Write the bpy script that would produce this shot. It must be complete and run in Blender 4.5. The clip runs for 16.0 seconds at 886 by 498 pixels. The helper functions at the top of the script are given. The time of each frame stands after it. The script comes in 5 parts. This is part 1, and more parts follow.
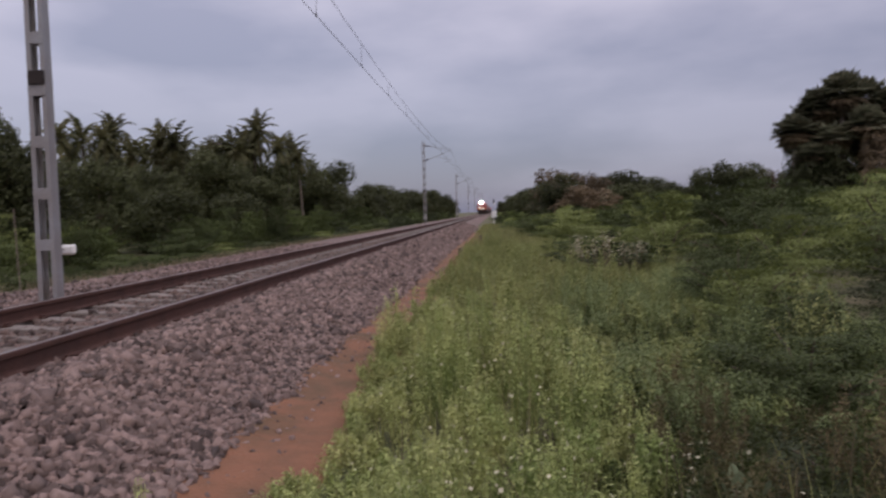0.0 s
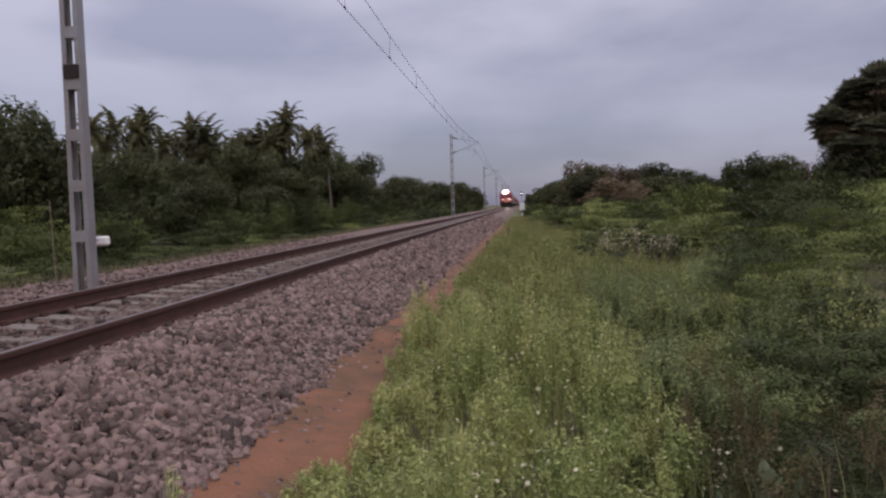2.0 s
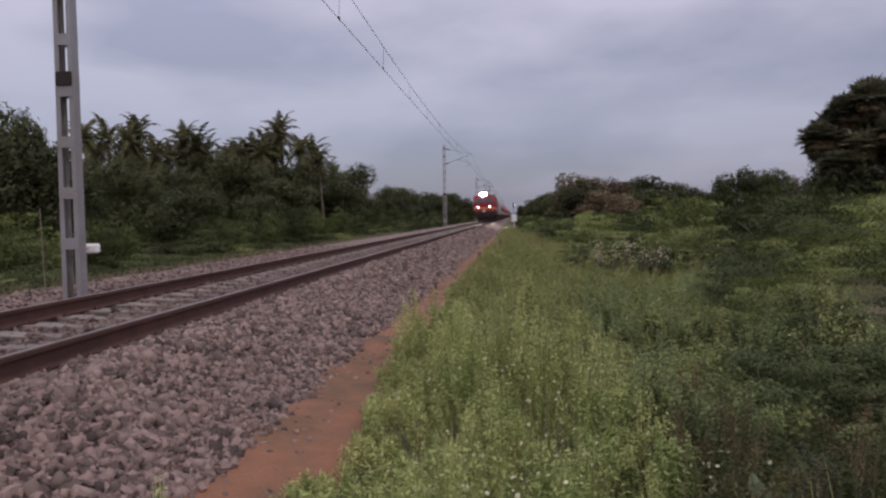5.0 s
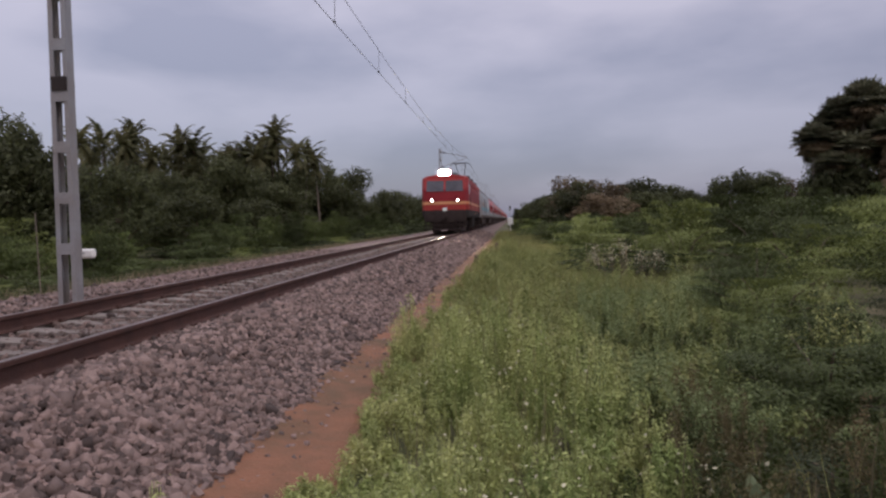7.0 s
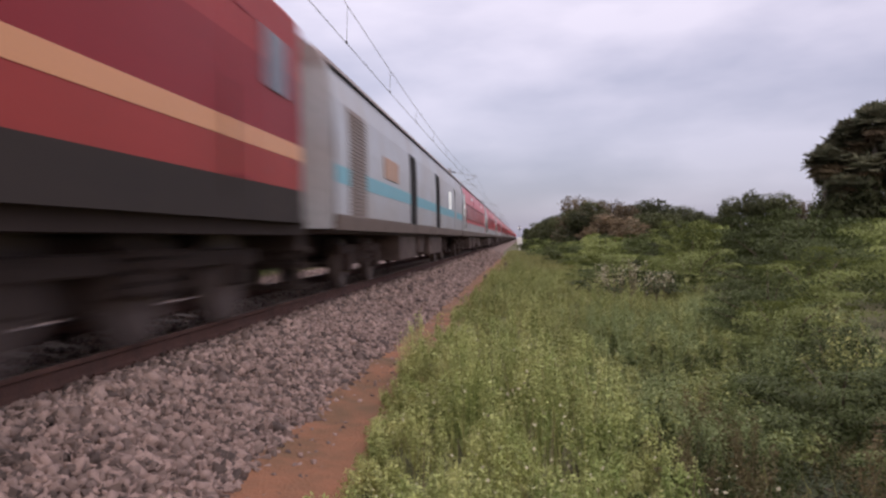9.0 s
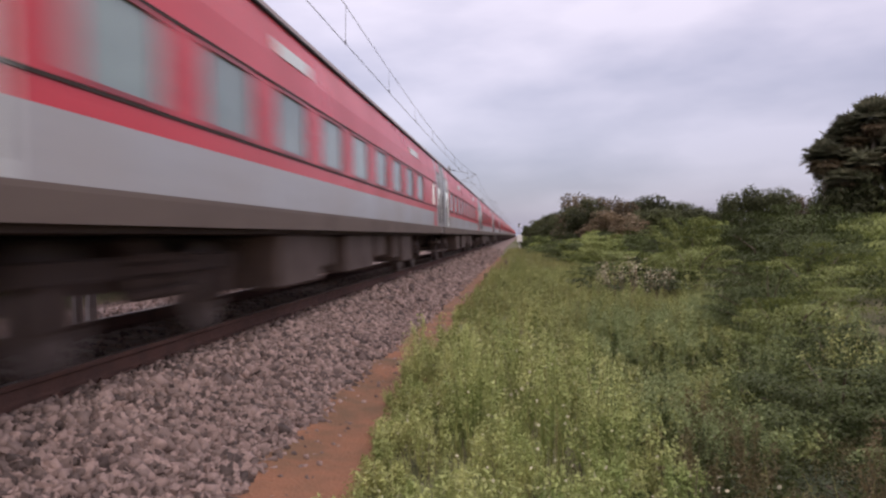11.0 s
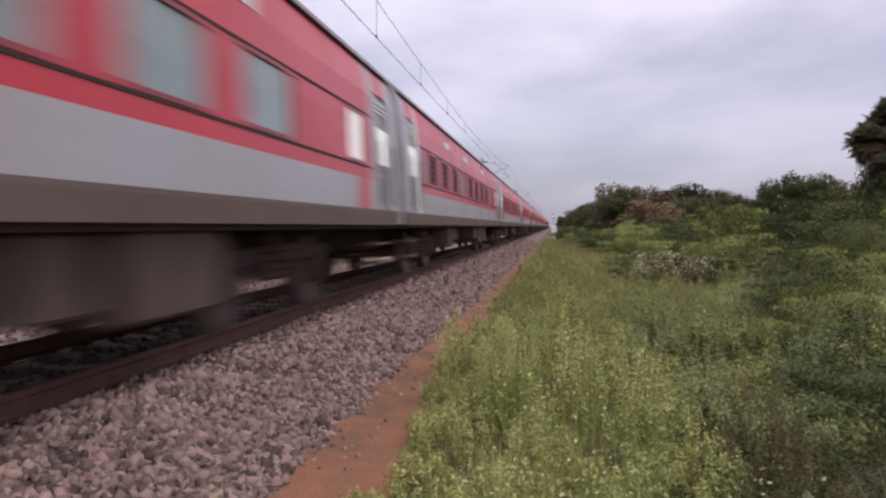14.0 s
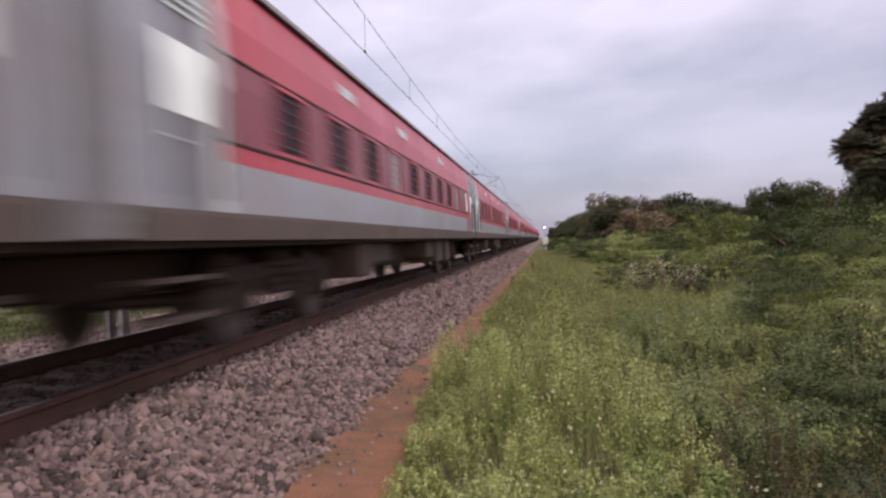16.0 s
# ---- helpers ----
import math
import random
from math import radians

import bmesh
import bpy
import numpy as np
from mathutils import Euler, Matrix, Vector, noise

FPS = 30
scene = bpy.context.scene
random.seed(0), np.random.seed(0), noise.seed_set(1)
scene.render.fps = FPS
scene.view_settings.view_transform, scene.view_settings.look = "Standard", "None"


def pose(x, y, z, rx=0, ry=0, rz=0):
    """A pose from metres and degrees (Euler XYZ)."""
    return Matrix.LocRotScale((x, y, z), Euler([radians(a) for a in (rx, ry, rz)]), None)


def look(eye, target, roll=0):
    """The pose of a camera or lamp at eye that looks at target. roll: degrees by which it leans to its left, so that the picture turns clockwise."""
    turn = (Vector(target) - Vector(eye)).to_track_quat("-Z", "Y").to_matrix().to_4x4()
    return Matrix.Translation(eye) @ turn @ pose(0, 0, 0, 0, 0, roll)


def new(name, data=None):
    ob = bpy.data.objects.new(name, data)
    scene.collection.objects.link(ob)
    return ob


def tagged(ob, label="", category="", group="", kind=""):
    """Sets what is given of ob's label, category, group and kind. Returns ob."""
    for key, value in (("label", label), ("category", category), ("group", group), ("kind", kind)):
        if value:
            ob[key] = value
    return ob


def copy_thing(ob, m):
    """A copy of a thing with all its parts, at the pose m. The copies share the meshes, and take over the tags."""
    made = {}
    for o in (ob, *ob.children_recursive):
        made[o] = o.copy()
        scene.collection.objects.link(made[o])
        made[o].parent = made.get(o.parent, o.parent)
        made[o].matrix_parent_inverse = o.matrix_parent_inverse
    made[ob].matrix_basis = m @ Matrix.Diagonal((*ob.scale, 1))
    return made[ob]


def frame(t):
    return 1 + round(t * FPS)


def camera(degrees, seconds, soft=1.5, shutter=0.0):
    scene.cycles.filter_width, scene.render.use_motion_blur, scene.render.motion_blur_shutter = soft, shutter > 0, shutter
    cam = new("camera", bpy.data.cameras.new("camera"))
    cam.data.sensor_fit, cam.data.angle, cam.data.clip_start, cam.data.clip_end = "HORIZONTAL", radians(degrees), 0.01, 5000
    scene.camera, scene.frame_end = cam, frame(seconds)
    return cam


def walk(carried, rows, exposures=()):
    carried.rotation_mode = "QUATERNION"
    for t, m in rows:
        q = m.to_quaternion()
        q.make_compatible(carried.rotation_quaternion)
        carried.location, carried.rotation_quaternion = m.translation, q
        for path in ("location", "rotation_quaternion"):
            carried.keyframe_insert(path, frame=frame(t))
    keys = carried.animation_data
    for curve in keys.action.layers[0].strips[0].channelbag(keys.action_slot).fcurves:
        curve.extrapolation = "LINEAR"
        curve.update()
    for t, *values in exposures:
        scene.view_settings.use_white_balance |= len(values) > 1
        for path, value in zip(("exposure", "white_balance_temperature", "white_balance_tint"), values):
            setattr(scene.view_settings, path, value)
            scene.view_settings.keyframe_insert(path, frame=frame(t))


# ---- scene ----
# ---- camera ----
cam = camera(62.0, 16.0, soft=2.4, shutter=0.75)
PATH = [
    (0, pose(4.249, 0, 0.875, 87.18, 0, 4.07) @ pose(0, 0, 0, 0, 0, -1.59)),
    (0.5, pose(4.249, 0, 0.875, 86.61, 0, 5.62) @ pose(0, 0, 0, 0, 0, -1.16)),
    (1, pose(4.249, 0, 0.875, 86.48, 0, 5.40) @ pose(0, 0, 0, 0, 0, -1.24)),
    (1.5, pose(4.249, 0, 0.875, 86.61, 0, 5.60) @ pose(0, 0, 0, 0, 0, -1.41)),
    (2, pose(4.249, 0, 0.875, 86.65, 0, 6.23) @ pose(0, 0, 0, 0, 0, -1.50)),
    (2.5, pose(4.249, 0, 0.875, 86.57, 0, 5.96) @ pose(0, 0, 0, 0, 0, -1.66)),
    (3, pose(4.249, 0, 0.875, 86.66, 0, 5.72) @ pose(0, 0, 0, 0, 0, -1.33)),
    (3.5, pose(4.249, 0, 0.875, 87.77, 0, 5.70) @ pose(0, 0, 0, 0, 0, -0.85)),
    (6, pose(4.249, 0, 0.875, 87.33, 0, 5.17) @ pose(0, 0, 0, 0, 0, -1.31)),
    (6.5, pose(4.249, 0, 0.875, 87.47, 0, 4.41) @ pose(0, 0, 0, 0, 0, -1.11)),
    (7, pose(4.249, 0, 0.875, 87.73, 0, 5.30) @ pose(0, 0, 0, 0, 0, -1.22)),
    (7.5, pose(4.249, 0, 0.875, 88.71, 0, 5.50) @ pose(0, 0, 0, 0, 0, -0.83)),
    (8, pose(4.249, 0, 0.875, 89.20, 0, 5.18) @ pose(0, 0, 0, 0, 0, -1.01)),
    (8.5, pose(4.249, 0, 0.875, 88.90, 0, 5.66) @ pose(0, 0, 0, 0, 0, -1.08)),
    (9, pose(4.249, 0, 0.875, 89.23, 0, 5.98) @ pose(0, 0, 0, 0, 0, -0.71)),
    (9.2, pose(4.249, 0, 0.875, 88.61, 0, 6.31) @ pose(0, 0, 0, 0, 0, -0.61)),
    (11.3, pose(4.236, -0.05, 0.907, 89.10, 0, 6.02) @ pose(0, 0, 0, 0, 0, -1.35)),
    (11.5, pose(4.236, -0.05, 0.907, 88.77, 0, 6.58) @ pose(0, 0, 0, 0, 0, -1.30)),
    (12, pose(4.236, -0.05, 0.907, 90.04, 0, 6.97) @ pose(0, 0, 0, 0, 0, -1.29)),
    (12.5, pose(4.236, -0.05, 0.907, 89.02, 0, 6.38) @ pose(0, 0, 0, 0, 0, -1.78)),
    (13, pose(4.236, -0.05, 0.907, 88.76, 0, 8.25) @ pose(0, 0, 0, 0, 0, -2.52)),
    (13.5, pose(4.236, -0.05, 0.907, 88.92, 0, 8.82) @ pose(0, 0, 0, 0, 0, -2.57)),
    (14, pose(4.236, -0.05, 0.907, 88.56, 0, 8.64) @ pose(0, 0, 0, 0, 0, -2.15)),
    (14.5, pose(4.236, -0.05, 0.907, 88.79, 0, 8.31) @ pose(0, 0, 0, 0, 0, -2.28)),
    (15, pose(4.236, -0.05, 0.907, 89.75, 0, 7.44) @ pose(0, 0, 0, 0, 0, -2.84)),
    (15.5, pose(4.236, -0.05, 0.907, 90.14, 0, 7.28) @ pose(0, 0, 0, 0, 0, -3.52)),
    (16, pose(4.236, -0.05, 0.907, 89.53, 0, 7.96) @ pose(0, 0, 0, 0, 0, -3.13)),
]
walk(cam, PATH, [(0, -0.54, 6600, 17), (7.7, -0.54, 6600, 16), (8.55, 0.03, 6900, 18), (16, 0.08, 6900, 19)])

# ---- world and light ----
world = bpy.data.worlds.new("overcast_evening")
scene.world = world
world.use_nodes = True
wn, wl = world.node_tree.nodes, world.node_tree.links
wn.clear()
w_out = wn.new("ShaderNodeOutputWorld")
w_bg = wn.new("ShaderNodeBackground")
w_sky = wn.new("ShaderNodeTexSky")
w_sky.sky_type = "NISHITA"
w_sky.sun_disc = False
w_sky.sun_elevation, w_sky.sun_rotation = radians(14), radians(150)
w_tc = wn.new("ShaderNodeTexCoord")
w_map = wn.new("ShaderNodeMapping")
w_map.inputs["Scale"].default_value = (1.5, 1.5, 4.2)
w_map.inputs["Location"].default_value = (0.35, 0.9, 0.2)
w_noise = wn.new("ShaderNodeTexNoise")
w_noise.inputs["Scale"].default_value = 1.7
w_noise.inputs["Detail"].default_value = 5
w_noise.inputs["Roughness"].default_value = 0.48
w_ramp = wn.new("ShaderNodeValToRGB")
w_ramp.color_ramp.elements[0].position, w_ramp.color_ramp.elements[1].position = 0.40, 0.61
w_ramp.color_ramp.elements[0].color = (0.305, 0.318, 0.415, 1)
w_ramp.color_ramp.elements[1].color = (0.475, 0.475, 0.57, 1)
w_sep = wn.new("ShaderNodeSeparateXYZ")
w_up = wn.new("ShaderNodeMapRange")
w_up.inputs["From Min"].default_value, w_up.inputs["From Max"].default_value = 0.0, 0.9
w_tone = wn.new("ShaderNodeMix")
w_tone.data_type = "VECTOR"
w_tone.inputs["A"].default_value, w_tone.inputs["B"].default_value = (0.68, 0.73, 0.90), (3.4, 3.2, 2.85)
w_mul = wn.new("ShaderNodeVectorMath")
w_mul.operation = "MULTIPLY"
w_haze = wn.new("ShaderNodeVectorMath")
w_haze.operation = "SCALE"
w_haze.inputs["Scale"].default_value = 0.03
w_add = wn.new("ShaderNodeVectorMath")
w_add.operation = "ADD"
wl.new(w_tc.outputs["Generated"], w_map.inputs["Vector"])
wl.new(w_map.outputs["Vector"], w_noise.inputs["Vector"])
wl.new(w_noise.outputs["Fac"], w_ramp.inputs["Fac"])
wl.new(w_tc.outputs["Generated"], w_sep.inputs["Vector"])
wl.new(w_sep.outputs["Z"], w_up.inputs["Value"])
wl.new(w_ramp.outputs["Color"], w_mul.inputs[0])
wl.new(w_up.outputs["Result"], w_tone.inputs["Factor"])
wl.new(w_tone.outputs["Result"], w_mul.inputs[1])
wl.new(w_sky.outputs["Color"], w_haze.inputs[0])
wl.new(w_mul.outputs["Vector"], w_add.inputs[0])
wl.new(w_haze.outputs["Vector"], w_add.inputs[1])
wl.new(w_add.outputs["Vector"], w_bg.inputs["Color"])
w_bg.inputs["Strength"].default_value = 1.0
wl.new(w_bg.outputs["Background"], w_out.inputs["Surface"])

sun_data = bpy.data.lights.new("sun", "SUN")
sun_data.energy, sun_data.angle, sun_data.color = 0.7, radians(25), (1.0, 0.95, 0.9)
sun = new("sun", sun_data)
sun.matrix_world = look((0, 0, 50), (-14, 26, 8))


# ---- materials ----
def mat(name, colour, rough=0.6, metal=0.0, second=None, scale=3.0, fine=40.0, bump=0.0, island=0.0, objrand=0.0, emit=0.0, trans=0.0, spec=0.5, amount=0.6, coord="Object"):
    """Principled surface: two colours mixed by coarse noise, fine grain, optional bump and per-piece tone."""
    m = bpy.data.materials.new(name)
    m.use_nodes = True
    n, l = m.node_tree.nodes, m.node_tree.links
    b = n["Principled BSDF"]
    b.inputs["Metallic"].default_value = metal
    b.inputs["Specular IOR Level"].default_value = spec
    tc = n.new("ShaderNodeTexCoord")
    n1 = n.new("ShaderNodeTexNoise")
    n1.inputs["Scale"].default_value, n1.inputs["Detail"].default_value = scale, 6
    n2 = n.new("ShaderNodeTexNoise")
    n2.inputs["Scale"].default_value, n2.inputs["Detail"].default_value = fine, 3
    l.new(tc.outputs[coord], n1.inputs["Vector"])
    l.new(tc.outputs[coord], n2.inputs["Vector"])
    r1 = n.new("ShaderNodeMapRange")
    r1.inputs["From Min"].default_value, r1.inputs["From Max"].default_value = 0.35, 0.68
    r1.inputs["To Max"].default_value = amount
    l.new(n1.outputs["Fac"], r1.inputs["Value"])
    mix = n.new("ShaderNodeMix")
    mix.data_type = "RGBA"
    sc = second or tuple(c * 0.6 for c in colour)
    mix.inputs["A"].default_value, mix.inputs["B"].default_value = (*colour, 1), (*sc, 1)
    l.new(r1.outputs["Result"], mix.inputs["Factor"])
    hsv = n.new("ShaderNodeHueSaturation")
    l.new(mix.outputs["Result"], hsv.inputs["Color"])
    val = n.new("ShaderNodeMapRange")
    val.inputs["To Min"].default_value, val.inputs["To Max"].default_value = 0.82, 1.18
    l.new(n2.outputs["Fac"], val.inputs["Value"])
    last = val.outputs["Result"]
    for span, kind, sock in ((island, "ShaderNodeNewGeometry", "Random Per Island"), (objrand, "ShaderNodeObjectInfo", "Random")):
        if not span:
            continue
        src = n.new(kind).outputs[sock]
        rr = n.new("ShaderNodeMapRange")
        rr.inputs["To Min"].default_value, rr.inputs["To Max"].default_value = 1 - span, 1 + span
        l.new(src, rr.inputs["Value"])
        mm = n.new("ShaderNodeMath")
        mm.operation = "MULTIPLY"
        l.new(last, mm.inputs[0])
        l.new(rr.outputs["Result"], mm.inputs[1])
        last = mm.outputs["Value"]
    l.new(last, hsv.inputs["Value"])
    l.new(hsv.outputs["Color"], b.inputs["Base Color"])
    rm = n.new("ShaderNodeMapRange")
    rm.inputs["To Min"].default_value, rm.inputs["To Max"].default_value = max(0.02, rough - 0.12), min(1.0, rough + 0.12)
    l.new(n1.outputs["Fac"], rm.inputs["Value"])
    l.new(rm.outputs["Result"], b.inputs["Roughness"])
    if bump:
        bp = n.new("ShaderNodeBump")
        bp.inputs["Strength"].default_value, bp.inputs["Distance"].default_value = bump, 0.02
        l.new(n2.outputs["Fac"], bp.inputs["Height"])
        l.new(bp.outputs["Normal"], b.inputs["Normal"])
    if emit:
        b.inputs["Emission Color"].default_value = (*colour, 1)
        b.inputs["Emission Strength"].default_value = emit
    if trans:
        tr = n.new("ShaderNodeBsdfTranslucent")
        l.new(hsv.outputs["Color"], tr.inputs["Color"])
        ms = n.new("ShaderNodeMixShader")
        ms.inputs["Fac"].default_value = trans
        l.new(b.outputs["BSDF"], ms.inputs[1])
        l.new(tr.outputs["BSDF"], ms.inputs[2])
        l.new(ms.outputs["Shader"], n["Material Output"].inputs["Surface"])
    return m


M_ground = mat("grassy_soil", (0.10, 0.11, 0.045), 0.95, second=(0.16, 0.12, 0.07), scale=0.35, fine=18, bump=0.6)
M_soil = mat("red_soil", (0.28, 0.125, 0.068), 0.95, second=(0.12, 0.085, 0.048), scale=2.6, fine=45, bump=0.9, amount=0.9)
M_bed = mat("ballast_bed", (0.23, 0.163, 0.142), 0.95, second=(0.13, 0.09, 0.08), scale=9, fine=30, bump=1.0)
M_stone = mat("ballast_stone", (0.228, 0.164, 0.143), 0.9, second=(0.14, 0.095, 0.083), scale=1.1, fine=60, bump=0.4, island=0.72)
M_stone_one = mat("ballast_stone_single", (0.228, 0.164, 0.143), 0.9, second=(0.14, 0.095, 0.083), scale=1.1, fine=60, bump=0.4, objrand=0.72)
# Oil staining plus the shade under the train, both in one darker colour.
M_stone_stained_shaded = mat("stained_shaded_ballast_stone", (0.17, 0.118, 0.10), 0.9, second=(0.09, 0.063, 0.055), scale=1.1, fine=60, bump=0.4, island=0.6)
M_rail = mat("rusty_rail", (0.095, 0.041, 0.03), 0.85, metal=0.1, second=(0.05, 0.028, 0.024), scale=4, fine=70, bump=0.3)
M_railtop = mat("worn_rail_head", (0.30, 0.24, 0.21), 0.35, metal=0.9, second=(0.16, 0.11, 0.09), scale=3, fine=60)
M_sleeper = mat("sleeper_concrete", (0.25, 0.215, 0.19), 0.9, second=(0.15, 0.12, 0.105), scale=3, fine=50, bump=0.4)
M_mast = mat("galvanised_mast", (0.32, 0.325, 0.34), 0.6, metal=0.25, second=(0.23, 0.185, 0.16), scale=1.8, fine=35, bump=0.1)
M_ins = mat("insulator", (0.07, 0.04, 0.035), 0.25)
M_wire = mat("wire", (0.06, 0.055, 0.055), 0.6, metal=0.5)
M_white = mat("white_paint", (0.9, 0.9, 0.88), 0.5, second=(0.82, 0.81, 0.78), scale=6, fine=40)
M_bark = mat("bark", (0.16, 0.12, 0.09), 0.95, second=(0.09, 0.07, 0.055), scale=4, fine=25, bump=0.7)
M_palmtrunk = mat("palm_bark", (0.24, 0.20, 0.16), 0.95, second=(0.15, 0.12, 0.10), scale=5, fine=12, bump=0.6)


def leafmat(name, c, c2, isl=0.3, trans=0.35, tone=0.38, patch=0.45):
    return mat(name, c, 0.55, second=c2, scale=patch, fine=3.0, island=isl, objrand=tone, trans=trans, spec=0.2, amount=0.9)


M_weed = leafmat("weed_leaf", (0.56, 0.575, 0.24), (0.275, 0.365, 0.12), 0.40, 0.25, patch=1.6)
M_midweed = leafmat("mid_weed_leaf", (0.40, 0.415, 0.16), (0.22, 0.27, 0.098), 0.32, 0.25, patch=0.9)
M_greyweed = leafmat("grey_weed_leaf", (0.23, 0.275, 0.12), (0.15, 0.19, 0.082), 0.3, 0.25, patch=0.9)
M_grass = leafmat("grass_blade", (0.40, 0.39, 0.16), (0.27, 0.29, 0.115), 0.35, 0.45)
M_dry = leafmat("dry_stem", (0.30, 0.25, 0.16), (0.22, 0.18, 0.12), 0.3, 0.2)
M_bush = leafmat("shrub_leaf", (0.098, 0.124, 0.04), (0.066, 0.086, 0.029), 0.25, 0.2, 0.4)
# Dark leaf green that also carries shade beneath and between shrubs.
M_bush2 = leafmat("dark_shaded_shrub_leaf", (0.055, 0.072, 0.026), (0.075, 0.094, 0.032), 0.25, 0.2, 0.4)
# Light leaf green that also carries the brightness of lit mounds.
M_creeper = leafmat("light_lit_creeper_leaf", (0.215, 0.25, 0.08), (0.15, 0.185, 0.058), 0.25, 0.2, 0.3)
M_treeleaf = leafmat("tree_leaf", (0.074, 0.086, 0.038), (0.108, 0.115, 0.052), 0.4)
M_brownleaf = leafmat("dry_tree_leaf", (0.20, 0.145, 0.092), (0.13, 0.115, 0.066), 0.4)
M_brownweed = leafmat("seeding_weed", (0.21, 0.16, 0.085), (0.15, 0.14, 0.065), 0.35)
M_palmleaf = leafmat("palm_frond", (0.075, 0.085, 0.04), (0.14, 0.125, 0.06), 0.35)
M_flower = mat("pale_flower", (0.62, 0.58, 0.40), 0.7, island=0.2)
M_fanleaf = leafmat("fan_palm_leaf", (0.125, 0.135, 0.085), (0.17, 0.16, 0.105), 0.45, patch=1.2)
M_pale = leafmat("pale_leaf", (0.27, 0.32, 0.19), (0.20, 0.25, 0.14), 0.25)

M_red = mat("coach_red", (0.68, 0.038, 0.06), 0.3, spec=0.45, second=(0.50, 0.045, 0.055), scale=0.7, fine=9, amount=0.8)
M_grey = mat("coach_grey", (0.42, 0.45, 0.49), 0.34, second=(0.38, 0.345, 0.325), scale=0.6, fine=9, amount=0.7)
M_door = mat("door_grey", (0.27, 0.27, 0.285), 0.45, second=(0.23, 0.20, 0.19), scale=0.8, fine=9)
M_sill = mat("dusty_sill", (0.16, 0.123, 0.106), 0.75, second=(0.105, 0.08, 0.071), scale=1.5, fine=14)
M_roof = mat("coach_roof", (0.30, 0.25, 0.245), 0.7, second=(0.22, 0.18, 0.175), scale=1.0, fine=10)
M_under = mat("underframe", (0.075, 0.055, 0.052), 0.9, spec=0.15, second=(0.038, 0.029, 0.027), scale=3, fine=20, bump=0.2)
M_box = mat("underframe_box", (0.115, 0.087, 0.08), 0.8, spec=0.2, second=(0.058, 0.043, 0.04), scale=2.5, fine=20)
M_locounder = mat("oily_running_gear", (0.05, 0.037, 0.034), 0.85, spec=0.2, second=(0.026, 0.02, 0.019), scale=3, fine=20, bump=0.2)
M_wheel = mat("wheel_steel", (0.13, 0.10, 0.095), 0.6, metal=0.5)
M_glass = mat("tinted_pane", (0.055, 0.05, 0.06), 0.08, spec=0.9, objrand=0.5)
# Green tint with the paleness of reflected sky mixed into its base colour.
M_glassgreen = mat("green_tinted_pane_with_sky_sheen", (0.20, 0.27, 0.26), 0.08, spec=0.9, objrand=0.5)
M_frost = mat("frosted_white_pane", (0.80, 0.86, 0.84), 0.3, second=(0.72, 0.80, 0.78), scale=2)
# The pane itself emits, standing in for lamps inside the coach.
M_pane_glow = mat("glowing_frosted_pane", (0.80, 0.86, 0.83), 0.3, emit=0.45)
M_blind = mat("pale_blind_pane", (0.34, 0.27, 0.25), 0.3, second=(0.28, 0.22, 0.2), scale=2)
# Dark sheet colour painted in for the unlit inside behind open windows.
M_opening_shade = mat("painted_interior_shade", (0.05, 0.026, 0.034), 0.6, spec=0.25, objrand=0.6)
M_rooftile = mat("dark_roof", (0.09, 0.07, 0.065), 0.8, second=(0.06, 0.045, 0.04), scale=2)
M_dark = mat("dark_gap", (0.02, 0.018, 0.02), 0.9)
M_blue = mat("blue_band", (0.12, 0.42, 0.52), 0.4, second=(0.2, 0.42, 0.48), scale=1)
M_orange = mat("orange_board", (0.50, 0.30, 0.20), 0.5, second=(0.42, 0.27, 0.2), scale=4)
M_shutter = mat("shutter", (0.30, 0.25, 0.23), 0.6, second=(0.22, 0.17, 0.15), scale=2)
M_locored = mat("loco_red", (0.40, 0.045, 0.045), 0.5, spec=0.25, second=(0.33, 0.045, 0.045), scale=0.7, fine=8, amount=0.8)
M_maroon = mat("loco_maroon", (0.29, 0.022, 0.03), 0.5, spec=0.25, second=(0.23, 0.022, 0.028), scale=0.7, fine=8)
M_band = mat("window_band_red", (0.30, 0.035, 0.045), 0.35, second=(0.24, 0.04, 0.045), scale=0.8, fine=9)
M_cream = mat("loco_cream_stripe", (0.70, 0.32, 0.15), 0.4, second=(0.62, 0.30, 0.15), scale=1.5)
M_locoorange = mat("loco_orange", (0.37, 0.042, 0.037), 0.5, spec=0.25, second=(0.28, 0.048, 0.04), scale=0.8, fine=8, amount=0.8)
M_vent = mat("roof_vent_dark", (0.06, 0.05, 0.055), 0.7, second=(0.09, 0.075, 0.075), scale=3)
M_locogrey = mat("loco_frame_grey", (0.036, 0.03, 0.029), 0.8, spec=0.2, second=(0.055, 0.044, 0.04), scale=2, fine=12)
M_lamp = mat("headlight_lens", (1.0, 0.90, 0.70), 0.2, emit=4000.0)
M_marker = mat("marker_lamp_lens", (1.0, 0.96, 0.9), 0.2, emit=70.0)
M_signal = mat("signal_lamp_lens", (1.0, 0.97, 0.92), 0.2, emit=12.0)


# ---- mesh helpers ----
def part(name, bm, material, parent=None, label=""):
    """Link a bmesh as one mesh object, under parent if given."""
    me = bpy.data.meshes.new(name)
    bmesh.ops.recalc_face_normals(bm, faces=bm.faces)
    bm.to_mesh(me)
    bm.free()
    me.materials.append(material)
    ob = new(name, me)
    if parent:
        ob.parent = parent
    return tagged(ob, label) if label else ob


